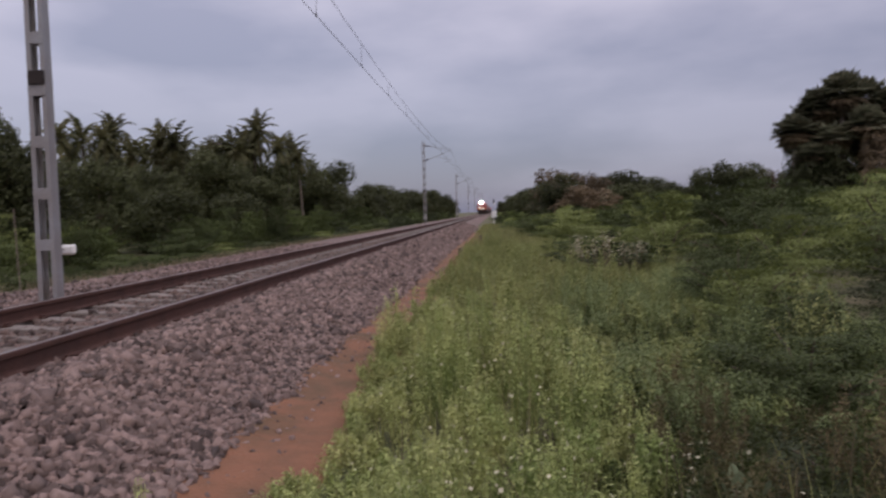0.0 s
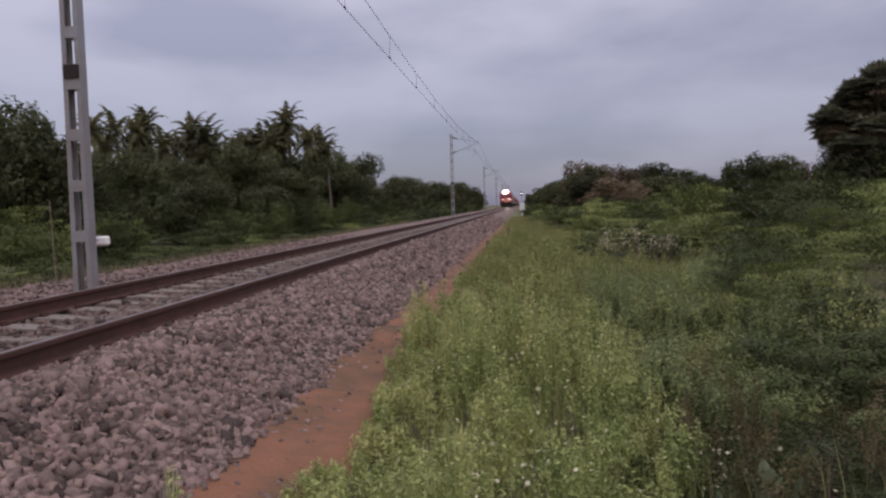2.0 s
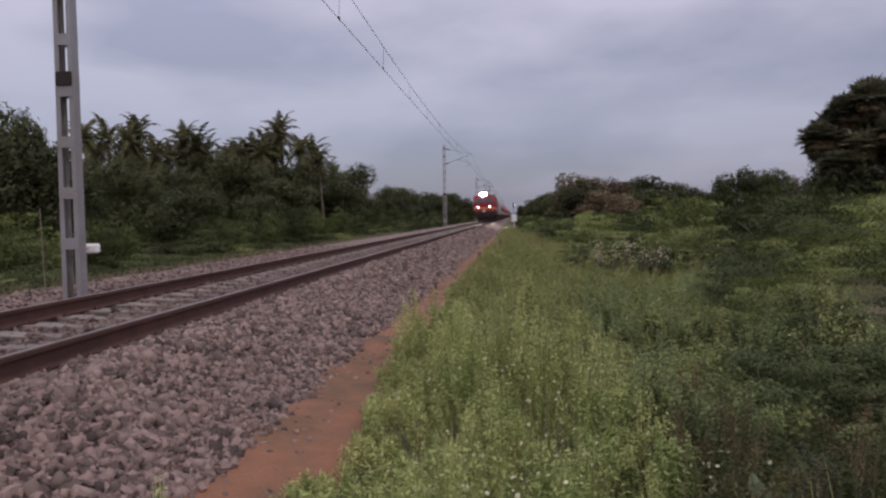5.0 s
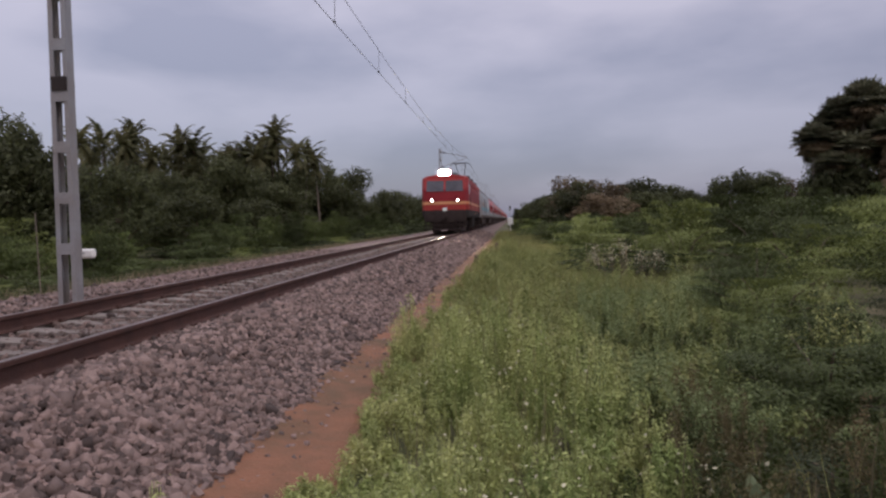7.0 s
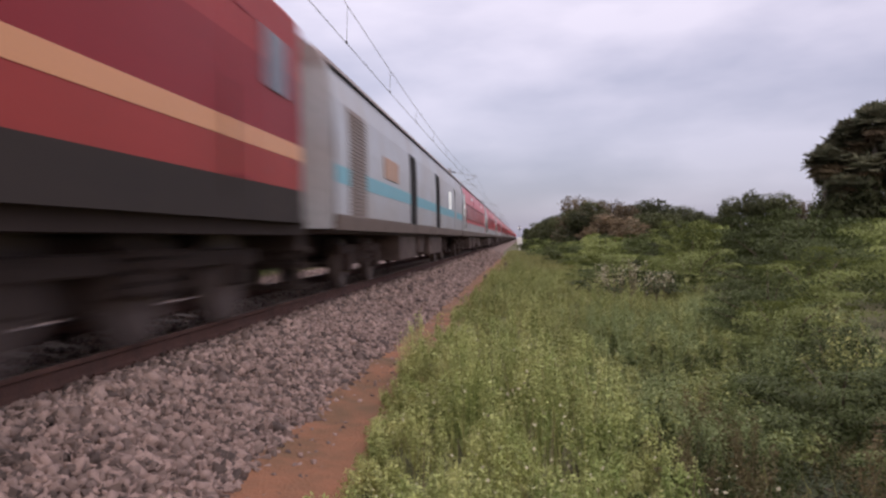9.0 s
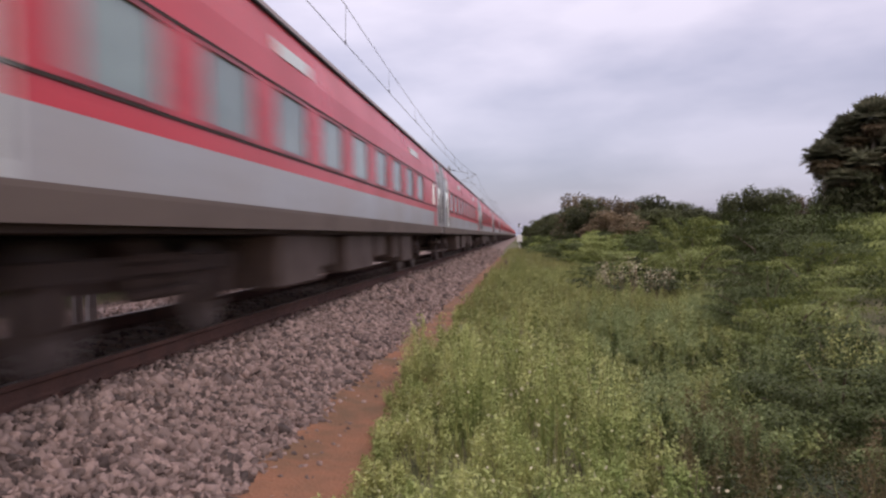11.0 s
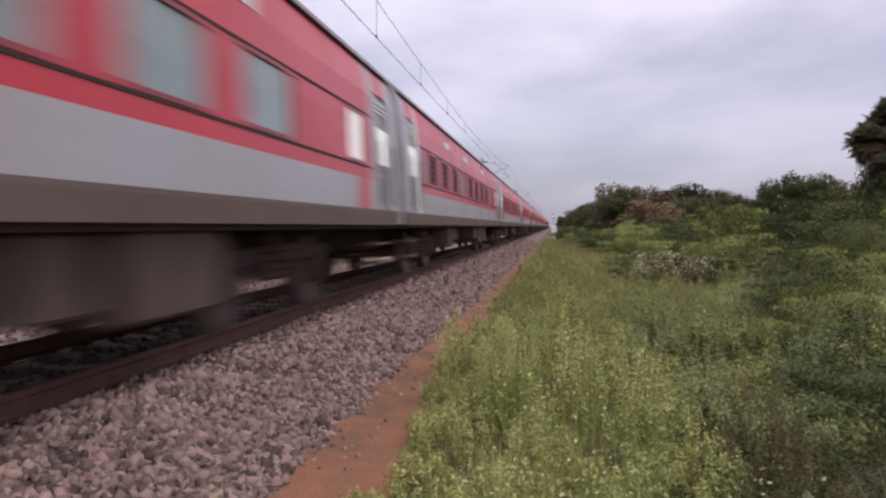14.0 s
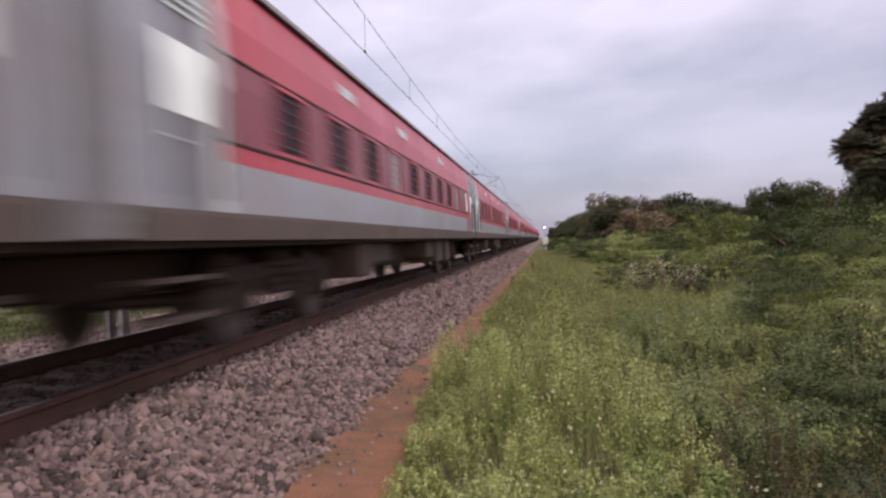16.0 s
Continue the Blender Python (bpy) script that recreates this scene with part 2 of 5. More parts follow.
def share(name, me, parent, m):
    """Another object on an existing mesh, under parent."""
    ob = new(name, me)
    ob.parent = parent
    ob.matrix_basis = m
    return ob


def arrays(name, verts, faces, material, parent=None):
    """One mesh object from numpy arrays of vertices and equal-sided faces."""
    me = bpy.data.meshes.new(name)
    verts = np.asarray(verts, np.float32)
    faces = np.asarray(faces, np.int32)
    k = faces.shape[1]
    me.vertices.add(len(verts))
    me.vertices.foreach_set("co", verts.ravel())
    me.loops.add(faces.size)
    me.loops.foreach_set("vertex_index", faces.ravel())
    me.polygons.add(len(faces))
    me.polygons.foreach_set("loop_start", np.arange(len(faces), dtype=np.int32) * k)
    me.update(calc_edges=True)
    me.validate()
    me.materials.append(material)
    ob = new(name, me)
    if parent:
        ob.parent = parent
    return ob


def add_box(bm, x0, x1, y0, y1, z0, z1, bevel=0.0):
    b2 = bmesh.new()
    bmesh.ops.create_cube(b2, size=1)
    for v in b2.verts:
        v.co = Vector(((x0 + x1) / 2 + v.co.x * (x1 - x0), (y0 + y1) / 2 + v.co.y * (y1 - y0), (z0 + z1) / 2 + v.co.z * (z1 - z0)))
    if bevel:
        bmesh.ops.bevel(b2, geom=b2.edges[:], offset=bevel, segments=1, affect="EDGES")
    merge(bm, b2)


def merge(bm, b2, m=None):
    me = bpy.data.meshes.new("tmp")
    b2.to_mesh(me)
    b2.free()
    if m:
        me.transform(m)
    bm.from_mesh(me)
    bpy.data.meshes.remove(me)


def box(x0, x1, y0, y1, z0, z1, bevel=0.0):
    bm = bmesh.new()
    add_box(bm, x0, x1, y0, y1, z0, z1, bevel)
    return bm


def add_rod(bm, a, b, r, seg=8, r2=None):
    a, b = Vector(a), Vector(b)
    b2 = bmesh.new()
    bmesh.ops.create_cone(b2, cap_ends=True, segments=seg, radius1=r, radius2=r if r2 is None else r2, depth=(b - a).length)
    m = Matrix.Translation((a + b) / 2) @ (b - a).to_track_quat("Z", "Y").to_matrix().to_4x4()
    merge(bm, b2, m)


def rod(a, b, r, seg=8, r2=None):
    bm = bmesh.new()
    add_rod(bm, a, b, r, seg, r2)
    return bm


def loft(profile, stations, closed=False):
    """Sweep an (x, z) profile along y; stations are (y, sx, sz, dz)."""
    bm = bmesh.new()
    rings = []
    for y, sx, sz, dz in stations:
        rings.append([bm.verts.new((x * sx, y, z * sz + dz)) for x, z in profile])
    n = len(profile)
    for r0, r1 in zip(rings, rings[1:]):
        for i in range(n if closed else n - 1):
            bm.faces.new((r0[i], r0[(i + 1) % n], r1[(i + 1) % n], r1[i]))
    if closed:
        bm.faces.new(rings[0])
        bm.faces.new(rings[-1][::-1])
    return bm


def strip(side, pts, y0, y1, thick=0.03):
    """A wall strip on one side of a vehicle: (x, z) points swept along y, with thickness inwards."""
    outer = [(x * side, z) for x, z in pts]
    inner = [((x - thick) * side, z) for x, z in reversed(pts)]
    return loft(outer + inner, [(y0, 1, 1, 0), (y1, 1, 1, 0)], closed=True)


def empty(name, label, category, group=""):
    return tagged(new(name), label, category, group)


# ---- ground, embankment, track ----
PROFILE_X = [-3000, -60, -25, -12, -7.5, -5.6, -3.6, -2.4, -1.45, 1.4, 2.62, 3.2, 4.5, 8, 20, 60, 3000]
PROFILE_Z = [-1.6, -1.3, -1.2, -1.1, -0.85, -0.5, -0.43, -0.40, -0.22, -0.22, -0.57, -0.60, -0.66, -0.75, -0.8, -0.8, -1.2]


def gz(x):
    return float(np.interp(x, PROFILE_X, PROFILE_Z))


def build_ground():
    xs = [-3000, -600, -150, -60, -40, -25, -18, -12, -9, -7.5, -6.5, -5.6, -5.2, 2.3, 2.62, 2.9, 3.2, 3.6, 4, 4.5, 5.2, 6, 7, 8, 10, 13, 16, 20, 28, 40, 60, 150, 600, 3000]
    ys = [-3000, -500, -100, -30, -10] + [i * 0.8 for i in range(-4, 40)] + [34, 38, 44, 52, 62, 75, 90, 110, 140, 180, 250, 400, 800, 3000]
    verts, faces = [], []
    for y in ys:
        for x in xs:
            bump = 0.05 * noise.noise(Vector((x * 0.7, y * 0.7, 0))) if 2.6 < abs(x) < 60 else 0
            low = -0.06 if -5.3 < x < 2.5 else 0
            verts.append((x, y, gz(x) + bump + low))
    n = len(xs)
    for j in range(len(ys) - 1):
        for i in range(n - 1):
            a = j * n + i
            faces.append((a, a + 1, a + n + 1, a + n))
    ob = arrays("ground", verts, faces, M_ground)
    return tagged(ob, "green-brown grassy earth beside the railway line", "ground", kind="structure")


build_ground()


def build_bed():
    """Ballast bed: a long low bank of broken stone under the track."""
    prof = [(-5.35, -0.60), (-5.25, -0.46), (-3.6, -0.41), (-2.4, -0.37), (-1.45, -0.21), (-0.95, -0.215), (0, -0.23), (0.95, -0.19), (1.42, -0.165), (1.92, -0.37), (2.52, -0.55), (2.58, -0.66)]
    ys = [-120, -20] + [i * 0.35 for i in range(0, 120)] + [45, 52, 60, 80, 110, 160, 240, 420, 800]
    verts, faces = [], []
    n = len(prof)
    for y in ys:
        for i, (x, z) in enumerate(prof):
            e = 0.03 * noise.noise(Vector((x * 3, y * 2.3, 4)))
            ex = 0.06 * noise.noise(Vector((y * 1.3, 2, 7))) if i > n - 4 else 0
            verts.append((x + ex, y, z + (e if 0 < i < n - 1 else 0)))
    for j in range(len(ys) - 1):
        for i in range(n - 1):
            a = j * n + i
            faces.append((a, a + 1, a + n + 1, a + n))
    ob = arrays("ballast_bed", verts, faces, M_bed)
    return tagged(ob, "grey-pink broken stone ballast bank under the track", "ballast", kind="structure")


bed = build_bed()


def build_path():
    """Trodden red earth strip along the toe of the ballast."""
    verts, faces = [], []
    ys = [i * 0.3 for i in range(-8, 170)]
    us = [0, 0.15, 0.4, 0.65, 0.85, 1]
    for y in ys:
        l = 2.42 + 0.05 * noise.noise(Vector((y * 0.9, 0, 3)))
        r = 3.36 + 0.12 * noise.noise(Vector((y * 0.6, 5, 3)))
        for u in us:
            x = l + (r - l) * u
            edge = 0.012 - 0.05 * (1 if u in (0, 1) else 0)
            verts.append((x, y, gz(x) + edge + 0.03 * noise.noise(Vector((x * 3, y * 2, 9)))+0.012))
    n = len(us)
    for j in range(len(ys) - 1):
        for i in range(n - 1):
            a = j * n + i
            faces.append((a, a + 1, a + n + 1, a + n))
    return tagged(arrays("footpath", verts, faces, M_soil), "bare reddish earth footpath beside the ballast", "path", kind="structure")


build_path()


# stones
def stone_shapes(k):
    """Broken, angular lumps with twelve facets."""
    v = np.array([(x, y, z) for x in (-1, 1) for y in (-1, 1) for z in (-1, 1)], float) * 0.62
    f = np.array([(0, 1, 3), (0, 3, 2), (4, 6, 7), (4, 7, 5), (0, 4, 5), (0, 5, 1), (2, 3, 7), (2, 7, 6), (0, 2, 6), (0, 6, 4), (1, 5, 7), (1, 7, 3)])
    rng = np.random.RandomState(5)
    shapes = []
    for _ in range(k):
        s = v * (1 + rng.uniform(-0.42, 0.42, (8, 3))) * np.array([1.35, 1.0, 0.75]) * rng.uniform(0.8, 1.25, 3)
        shapes.append(s)
    return shapes, f


STONES, STONE_F = stone_shapes(16)


def rand_rot(rng, n):
    q = rng.normal(size=(n, 4))
    q /= np.linalg.norm(q, axis=1, keepdims=True)
    w, x, y, z = q.T
    return np.stack([np.stack([1 - 2 * (y * y + z * z), 2 * (x * y - z * w), 2 * (x * z + y * w)], 1), np.stack([2 * (x * y + z * w), 1 - 2 * (x * x + z * z), 2 * (y * z - x * w)], 1), np.stack([2 * (x * z - y * w), 2 * (y * z + x * w), 1 - 2 * (x * x + y * y)], 1)], 1)


def scatter_stones(name, xs, ys, zs, sizes, rng, label, material):
    n = len(xs)
    rot = rand_rot(rng, n)
    kind = rng.randint(0, len(STONES), n)
    base = np.array(STONES)[kind]
    v = np.einsum("nij,nkj->nki", rot, base) * sizes[:, None, None] + np.stack([xs, ys, zs], 1)[:, None, :]
    f = STONE_F[None] + (np.arange(n) * 8)[:, None, None]
    ob = arrays(name, v.reshape(-1, 3), f.reshape(-1, 3), material, bed)
    return tagged(ob, label, kind="stuff")


def build_stones():
    rng = np.random.RandomState(11)

    def field(n, x0, x1, y0, y1, s0, s1, power):
        x = rng.uniform(x0, x1, n)
        y = y0 + (y1 - y0) * rng.uniform(0, 1, n) ** power
        s = rng.uniform(s0, s1, n) * (1 + 0.5 * (rng.uniform(0, 1, n) > 0.93))
        x = x + (0.10 * (rng.uniform(0, 1, n) ** 3) if x1 > 2.5 else 0)
        z = np.interp(x, [-5.25, -3.6, -2.4, -1.45, -0.95, 0, 0.95, 1.42, 1.92, 2.52, 3.0], [-0.46, -0.41, -0.37, -0.21, -0.215, -0.23, -0.19, -0.15, -0.35, -0.55, -0.585]) + s * rng.uniform(-0.15, 0.5, n)
        return x, y, z, s

    fields = [field(520, 2.45, 2.95, 2.0, 20, 0.010, 0.026, 1.1), field(17500, 1.0, 2.55, 1.8, 13, 0.021, 0.040, 1.25), field(8500, 1.0, 2.62, 12, 34, 0.028, 0.046, 1.2), field(1800, 1.0, 2.72, 33, 70, 0.045, 0.07, 1.1), field(7500, -1.3, 1.3, 4, 34, 0.026, 0.042, 1.3), field(4500, -5.1, -0.95, 6, 34, 0.026, 0.046, 1.2)]
    x, y, z, s = (np.concatenate(c) for c in zip(*fields))
    keep = (np.abs(np.abs(x) - 0.873) > 0.11) & ~((np.abs(x) < 1.3) & (np.abs((y + 0.3) % 0.6 - 0.3) < 0.085) & (rng.uniform(0, 1, len(x)) < 0.30))
    inner = keep & (np.abs(x) < 1.02)
    keep &= ~inner
    scatter_stones("ballast_stones", x[keep], y[keep], z[keep], s[keep], rng, "loose broken ballast stones", M_stone)
    scatter_stones("stained_ballast_stones", x[inner], y[inner], z[inner], s[inner], rng, "oil-stained ballast stones between the rails, train shade added to their colour", M_stone_stained_shaded)
    # the nearest stones, one by one
    meshes = []
    for k, sh in enumerate(STONES):
        bm = bmesh.new()
        vs = [bm.verts.new(v) for v in sh]
        for f in STONE_F:
            bm.faces.new([vs[i] for i in f])
        me = bpy.data.meshes.new("stone")
        bm.to_mesh(me)
        bm.free()
        me.materials.append(M_stone_one)
        meshes.append(me)
    for i in range(290):
        px, py, ps = rng.uniform(1.5, 2.62), rng.uniform(2.6, 5.2), rng.uniform(0.026, 0.044)
        rot = Euler(rng.uniform(0, 6.28, 3)).to_matrix().to_4x4()
        share("stone", meshes[i % 16], bed, Matrix.Translation((px, py, float(np.interp(px, [1.42, 1.92, 2.52, 3.0], [-0.15, -0.35, -0.55, -0.585])) + ps * 0.5)) @ rot @ Matrix.Scale(ps, 4))


build_stones()


def build_rail(x):
    prof = [(-0.068, -0.172), (0.068, -0.172), (0.068, -0.160), (0.014, -0.146), (0.009, -0.13), (0.009, -0.052), (0.033, -0.040), (0.0345, -0.010), (0.028, -0.002), (-0.028, -0.002), (-0.0345, -0.010), (-0.033, -0.040), (-0.009, -0.052), (-0.009, -0.13), (-0.014, -0.146), (-0.068, -0.160)]
    rail = part("rail", loft(prof, [(-120, 1, 1, 0), (40, 1, 1, 0), (900, 1, 1, 0)], True), M_rail)
    rail.location.x = x
    tagged(rail, "rust-brown steel rail on concrete sleepers", "rail", "running rails", kind="structure")
    part("rail_head", box(-0.026, 0.026, -120, 900, -0.004, 0.0), M_railtop, rail, "worn shiny running surface")


build_rail(0.873)
build_rail(-0.873)


def build_sleepers():
    base = empty("sleeper", "weathered grey concrete sleeper bedded in ballast", "sleeper", "track sleepers")
    prof = [(-1.37, -0.36), (1.37, -0.36), (1.37, -0.19), (1.30, -0.172), (0.55, -0.176), (0.4, -0.205), (-0.4, -0.205), (-0.55, -0.176), (-1.30, -0.172), (-1.37, -0.19)]
    b = loft(prof, [(-0.125, 1, 1, 0), (0.125, 1, 1, 0)], True)
    bmesh.ops.bevel(b, geom=b.edges[:], offset=0.012, segments=1, affect="EDGES")
    part("block", b, M_sleeper, base)
    for sx in (-0.873, 0.873):
        for d in (-0.1, 0.1):
            bm = box(sx + d - 0.03, sx + d + 0.03, -0.05, 0.05, -0.176, -0.155, 0.006)
            add_rod(bm, (sx + d, -0.05, -0.14), (sx + d, 0.05, -0.14), 0.011, 6)
            part("rail_clip", bm, M_rail, base)
    base.location = (0, 4.2, 0)
    for i in range(1, 62):
        copy_thing(base, pose(0, 4.2 + 0.6 * i, 0))
    bm = bmesh.new()
    for i in range(120):
        y = 4.2 + 0.6 * 62 + i * 0.6
        add_box(bm, -1.36, 1.36, y - 0.12, y + 0.12, -0.3, -0.178)
    tagged(part("far_sleepers", bm, M_sleeper), "grey concrete sleepers receding along the track", "sleepers", kind="stuff")


build_sleepers()


# ---- overhead line ----
def build_mast(y, first=False):
    m = empty("catenary_mast", "grey galvanised steel mast of two battened channels beside the track", "mast", "overhead line masts")
    m.location = (-2.75, y, 0)
    h = 8.1
    for s in (-1, 1):
        prof = [(0.095, 0), (-0.095, 0), (-0.095, 0.075), (-0.085, 0.075), (-0.085, 0.011), (0.085, 0.011), (0.085, 0.075), (0.095, 0.075)]
        bm = bmesh.new()
        r0 = [bm.verts.new((s * (0.155 - pz), px, -0.42)) for px, pz in prof]
        r1 = [bm.verts.new((s * (0.135 - pz), px * 0.85, h)) for px, pz in prof]
        for i in range(len(prof)):
            bm.faces.new((r0[i], r0[(i + 1) % 8], r1[(i + 1) % 8], r1[i]))
        bm.faces.new(r0)
        bm.faces.new(r1[::-1])
        part("channel", bm, M_mast, m)
    for i in range(10):
        z = 0.54 + i * 0.80
        for s in (-1, 1):
            k = 1 - 0.15 * (z / h)
            part("batten_plate", box(-0.153 * k, 0.153 * k, s * 0.098 * k - 0.005, s * 0.098 * k + 0.005, z - 0.09, z + 0.09, 0.002), M_mast, m)
    part("foot_block", box(-0.28, 0.28, -0.3, 0.3, -0.80, -0.39, 0.03), M_sleeper, m, "stained concrete footing")
    part("bracket", box(-0.12, 0.13, -0.13, 0.13, 3.02, 3.24, 0.01), M_locogrey, m)
    # plate on a short arm
    part("plate_arm", rod((0.0, 0.1, 0.45), (-0.05, 0.55, 0.45), 0.012, 6), M_mast, m)
    part("number_plate", box(-0.12, 0.12, 0.47, 0.58, 0.36, 0.52, 0.03), M_white, m, "small white painted plate box, blank")
    # cantilever
    part("stay_tube", rod((0.05, 0, 7.7), (2.75, 0, 7.15), 0.022, 8), M_mast, m)
    part("bracket_tube", rod((0.45, 0, 6.28), (2.7, 0, 7.1), 0.025, 8), M_mast, m)
    part("register_tube", rod((1.3, 0, 6.55), (2.75, 0, 6.15), 0.018, 8), M_mast, m)
    part("steady_arm", rod((2.75, 0, 6.15), (2.0, 0, 5.82), 0.014, 6), M_mast, m)
    for a, b in (((0.1, 0, 6.15), (0.5, 0, 6.3)), ((0.12, 0, 7.69), (0.62, 0, 7.59))):
        bm = bmesh.new()
        a, b = Vector(a), Vector(b)
        for i in range(7):
            c0, c1 = a.lerp(b, i / 7), a.lerp(b, (i + 0.55) / 7)
            add_rod(bm, c0, c1, 0.085, 10, 0.05)
        add_rod(bm, a, b, 0.03, 8)
        part("insulator", bm, M_ins, m, "dark brown ribbed porcelain")
    return m


for my in (11.12, 74.5, 138.0, 200.0, 262.0):
    build_mast(my)


def build_wires():
    masts = [-52.0, 11.0, 74.5, 138.0, 200.0, 262.0, 325.0]

    def wire(name, z_at, label):
        pts = []
        for a, b in zip(masts, masts[1:]):
            for i in range(14):
                u = i / 14
                pts.append((0.0, a + (b - a) * u, z_at(u)))
        cu = bpy.data.curves.new(name, "CURVE")
        cu.dimensions = "3D"
        cu.bevel_depth, cu.bevel_resolution = 0.009, 1
        sp = cu.splines.new("POLY")
        sp.points.add(len(pts) - 1)
        for p, c in zip(sp.points, pts):
            p.co = (*c, 1)
        cu.materials.append(M_wire)
        return tagged(new(name, cu), label, "wire")

    cat_z = lambda u: 7.15 - 0.95 * 4 * u * (1 - u)
    con_z = lambda u: 5.82 - 0.08 * 4 * u * (1 - u)
    con = wire("contact_wire", con_z, "thin dark copper contact wire above the track")
    wire("catenary_wire", cat_z, "thin dark sagging catenary wire above the track")
    for a, b in zip(masts, masts[1:]):
        for i in range(9):
            u = (7.1 + i * (b - a - 14.2) / 8) / (b - a)
            y = a + (b - a) * u
            bm = rod((0, y, con_z(u)), (0, y + 0.15, cat_z(u)), 0.006, 5)
            add_box(bm, -0.02, 0.02, y - 0.04, y + 0.04, con_z(u) - 0.01, con_z(u) + 0.05)
            part("dropper", bm, M_wire, con)


build_wires()


def build_line_signs():
    s = empty("marker_board", "small white lineside marker board on a short post", "sign")
    s.location = (4.2, 85, 0)
    part("board", box(-0.29, 0.29, -0.03, 0.03, 0.12, 0.96, 0.02), M_white, s)
    part("post", box(-0.05, 0.05, 0.03, 0.10, -0.75, 0.7, 0.01), M_white, s)
    g = empty("signal_post", "slim grey lineside signal post with a lit white lamp", "signal")
    g.location = (4.0, 250, 0)
    part("post", rod((0, 0, -0.8), (0, 0, 4.9), 0.09, 10), M_mast, g)
    part("signal_head", box(-0.3, 0.3, -0.1, 0.15, 3.7, 4.9, 0.04), M_locogrey, g)
    part("lamp", rod((0, -0.11, 4.3), (0, -0.2, 4.3), 0.11, 16), M_signal, g, "lit white lamp")
    for bx, by in ((3.16, 23.0), (3.57, 35.0)):
        q = empty("boundary_stub", "short weathered brown boundary stub beside the path", "post", "path stubs")
        q.location = (bx, by, gz(bx))
        part("stub", box(-0.07, 0.07, -0.07, 0.07, -0.1, 0.36, 0.02), M_bark, q)
    k = empty("stake", "thin bare wooden stake standing in the verge", "stake")
    k.location = (-5.0, 13.7, gz(-5.0))
    part("shaft", rod((0, 0, -0.1), (-0.05, 0, 1.66), 0.014, 6, 0.010), M_palmtrunk, k)


build_line_signs()


# ---- plants ----
def leaf_cards(rng, c, size, aspect=0.5, up=0.0):
    """Diamond leaves at centres c, random directions; up > 0 turns them to the sky."""
    n = len(c)
    u = rng.normal(size=(n, 3))
    u /= np.linalg.norm(u, axis=1, keepdims=True)
    w = rng.normal(size=(n, 3)) + np.array([0, 0, up])
    v = np.cross(u, w)
    v /= np.linalg.norm(v, axis=1, keepdims=True) + 1e-9
    size = np.broadcast_to(size, (n,))[:, None]
    fold = np.cross(u, v) * size * 0.18
    p = np.stack([c - u * size, c + v * size * aspect + fold, c + u * size, c - v * size * aspect + fold], 1)
    return p.reshape(-1, 3), np.arange(n * 4).reshape(-1, 4)


def leaf_shell(rng, c, nrm, size, aspect=0.5, wild=0.38, up=0.12):
    """Diamond leaves that face outwards from the crown, with some disorder."""
    n = len(c)
    w = nrm + rng.normal(size=(n, 3)) * wild + np.array([0, 0, up])
    w /= np.linalg.norm(w, axis=1, keepdims=True) + 1e-9
    u = np.cross(w, rng.normal(size=(n, 3)))
    u /= np.linalg.norm(u, axis=1, keepdims=True) + 1e-9
    v = np.cross(w, u)
    size = np.broadcast_to(size, (n,))[:, None]
    fold = w * size * 0.2
    p = np.stack([c - u * size - fold, c + v * size * aspect, c + u * size - fold, c - v * size * aspect], 1)
    return p.reshape(-1, 3), np.arange(n * 4).reshape(-1, 4)


def crown_points(rng, n, lobes, shell=0.55):
    """Points in lobes (x, y, z, rx, ry, rz), denser at the rim."""
    w = np.array([l[3] * l[4] * l[5] for l in lobes]) ** 0.67
    k = rng.choice(len(lobes), n, p=w / w.sum())
    d = rng.normal(size=(n, 3))
    d /= np.linalg.norm(d, axis=1, keepdims=True)
    r = shell + (1 - shell) * rng.uniform(0, 1, n) ** 0.6
    r *= 0.86 + 0.28 * rng.uniform(0, 1, n) ** 2
    l = np.array(lobes)[k]
    return l[:, :3] + d * l[:, 3:] * r[:, None], d


def clumps(rng, c, per, spread):
    """Bunch points into small sprays so that gaps stay between them."""
    q = np.repeat(c, per, axis=0)
    return q + rng.normal(size=q.shape) * spread


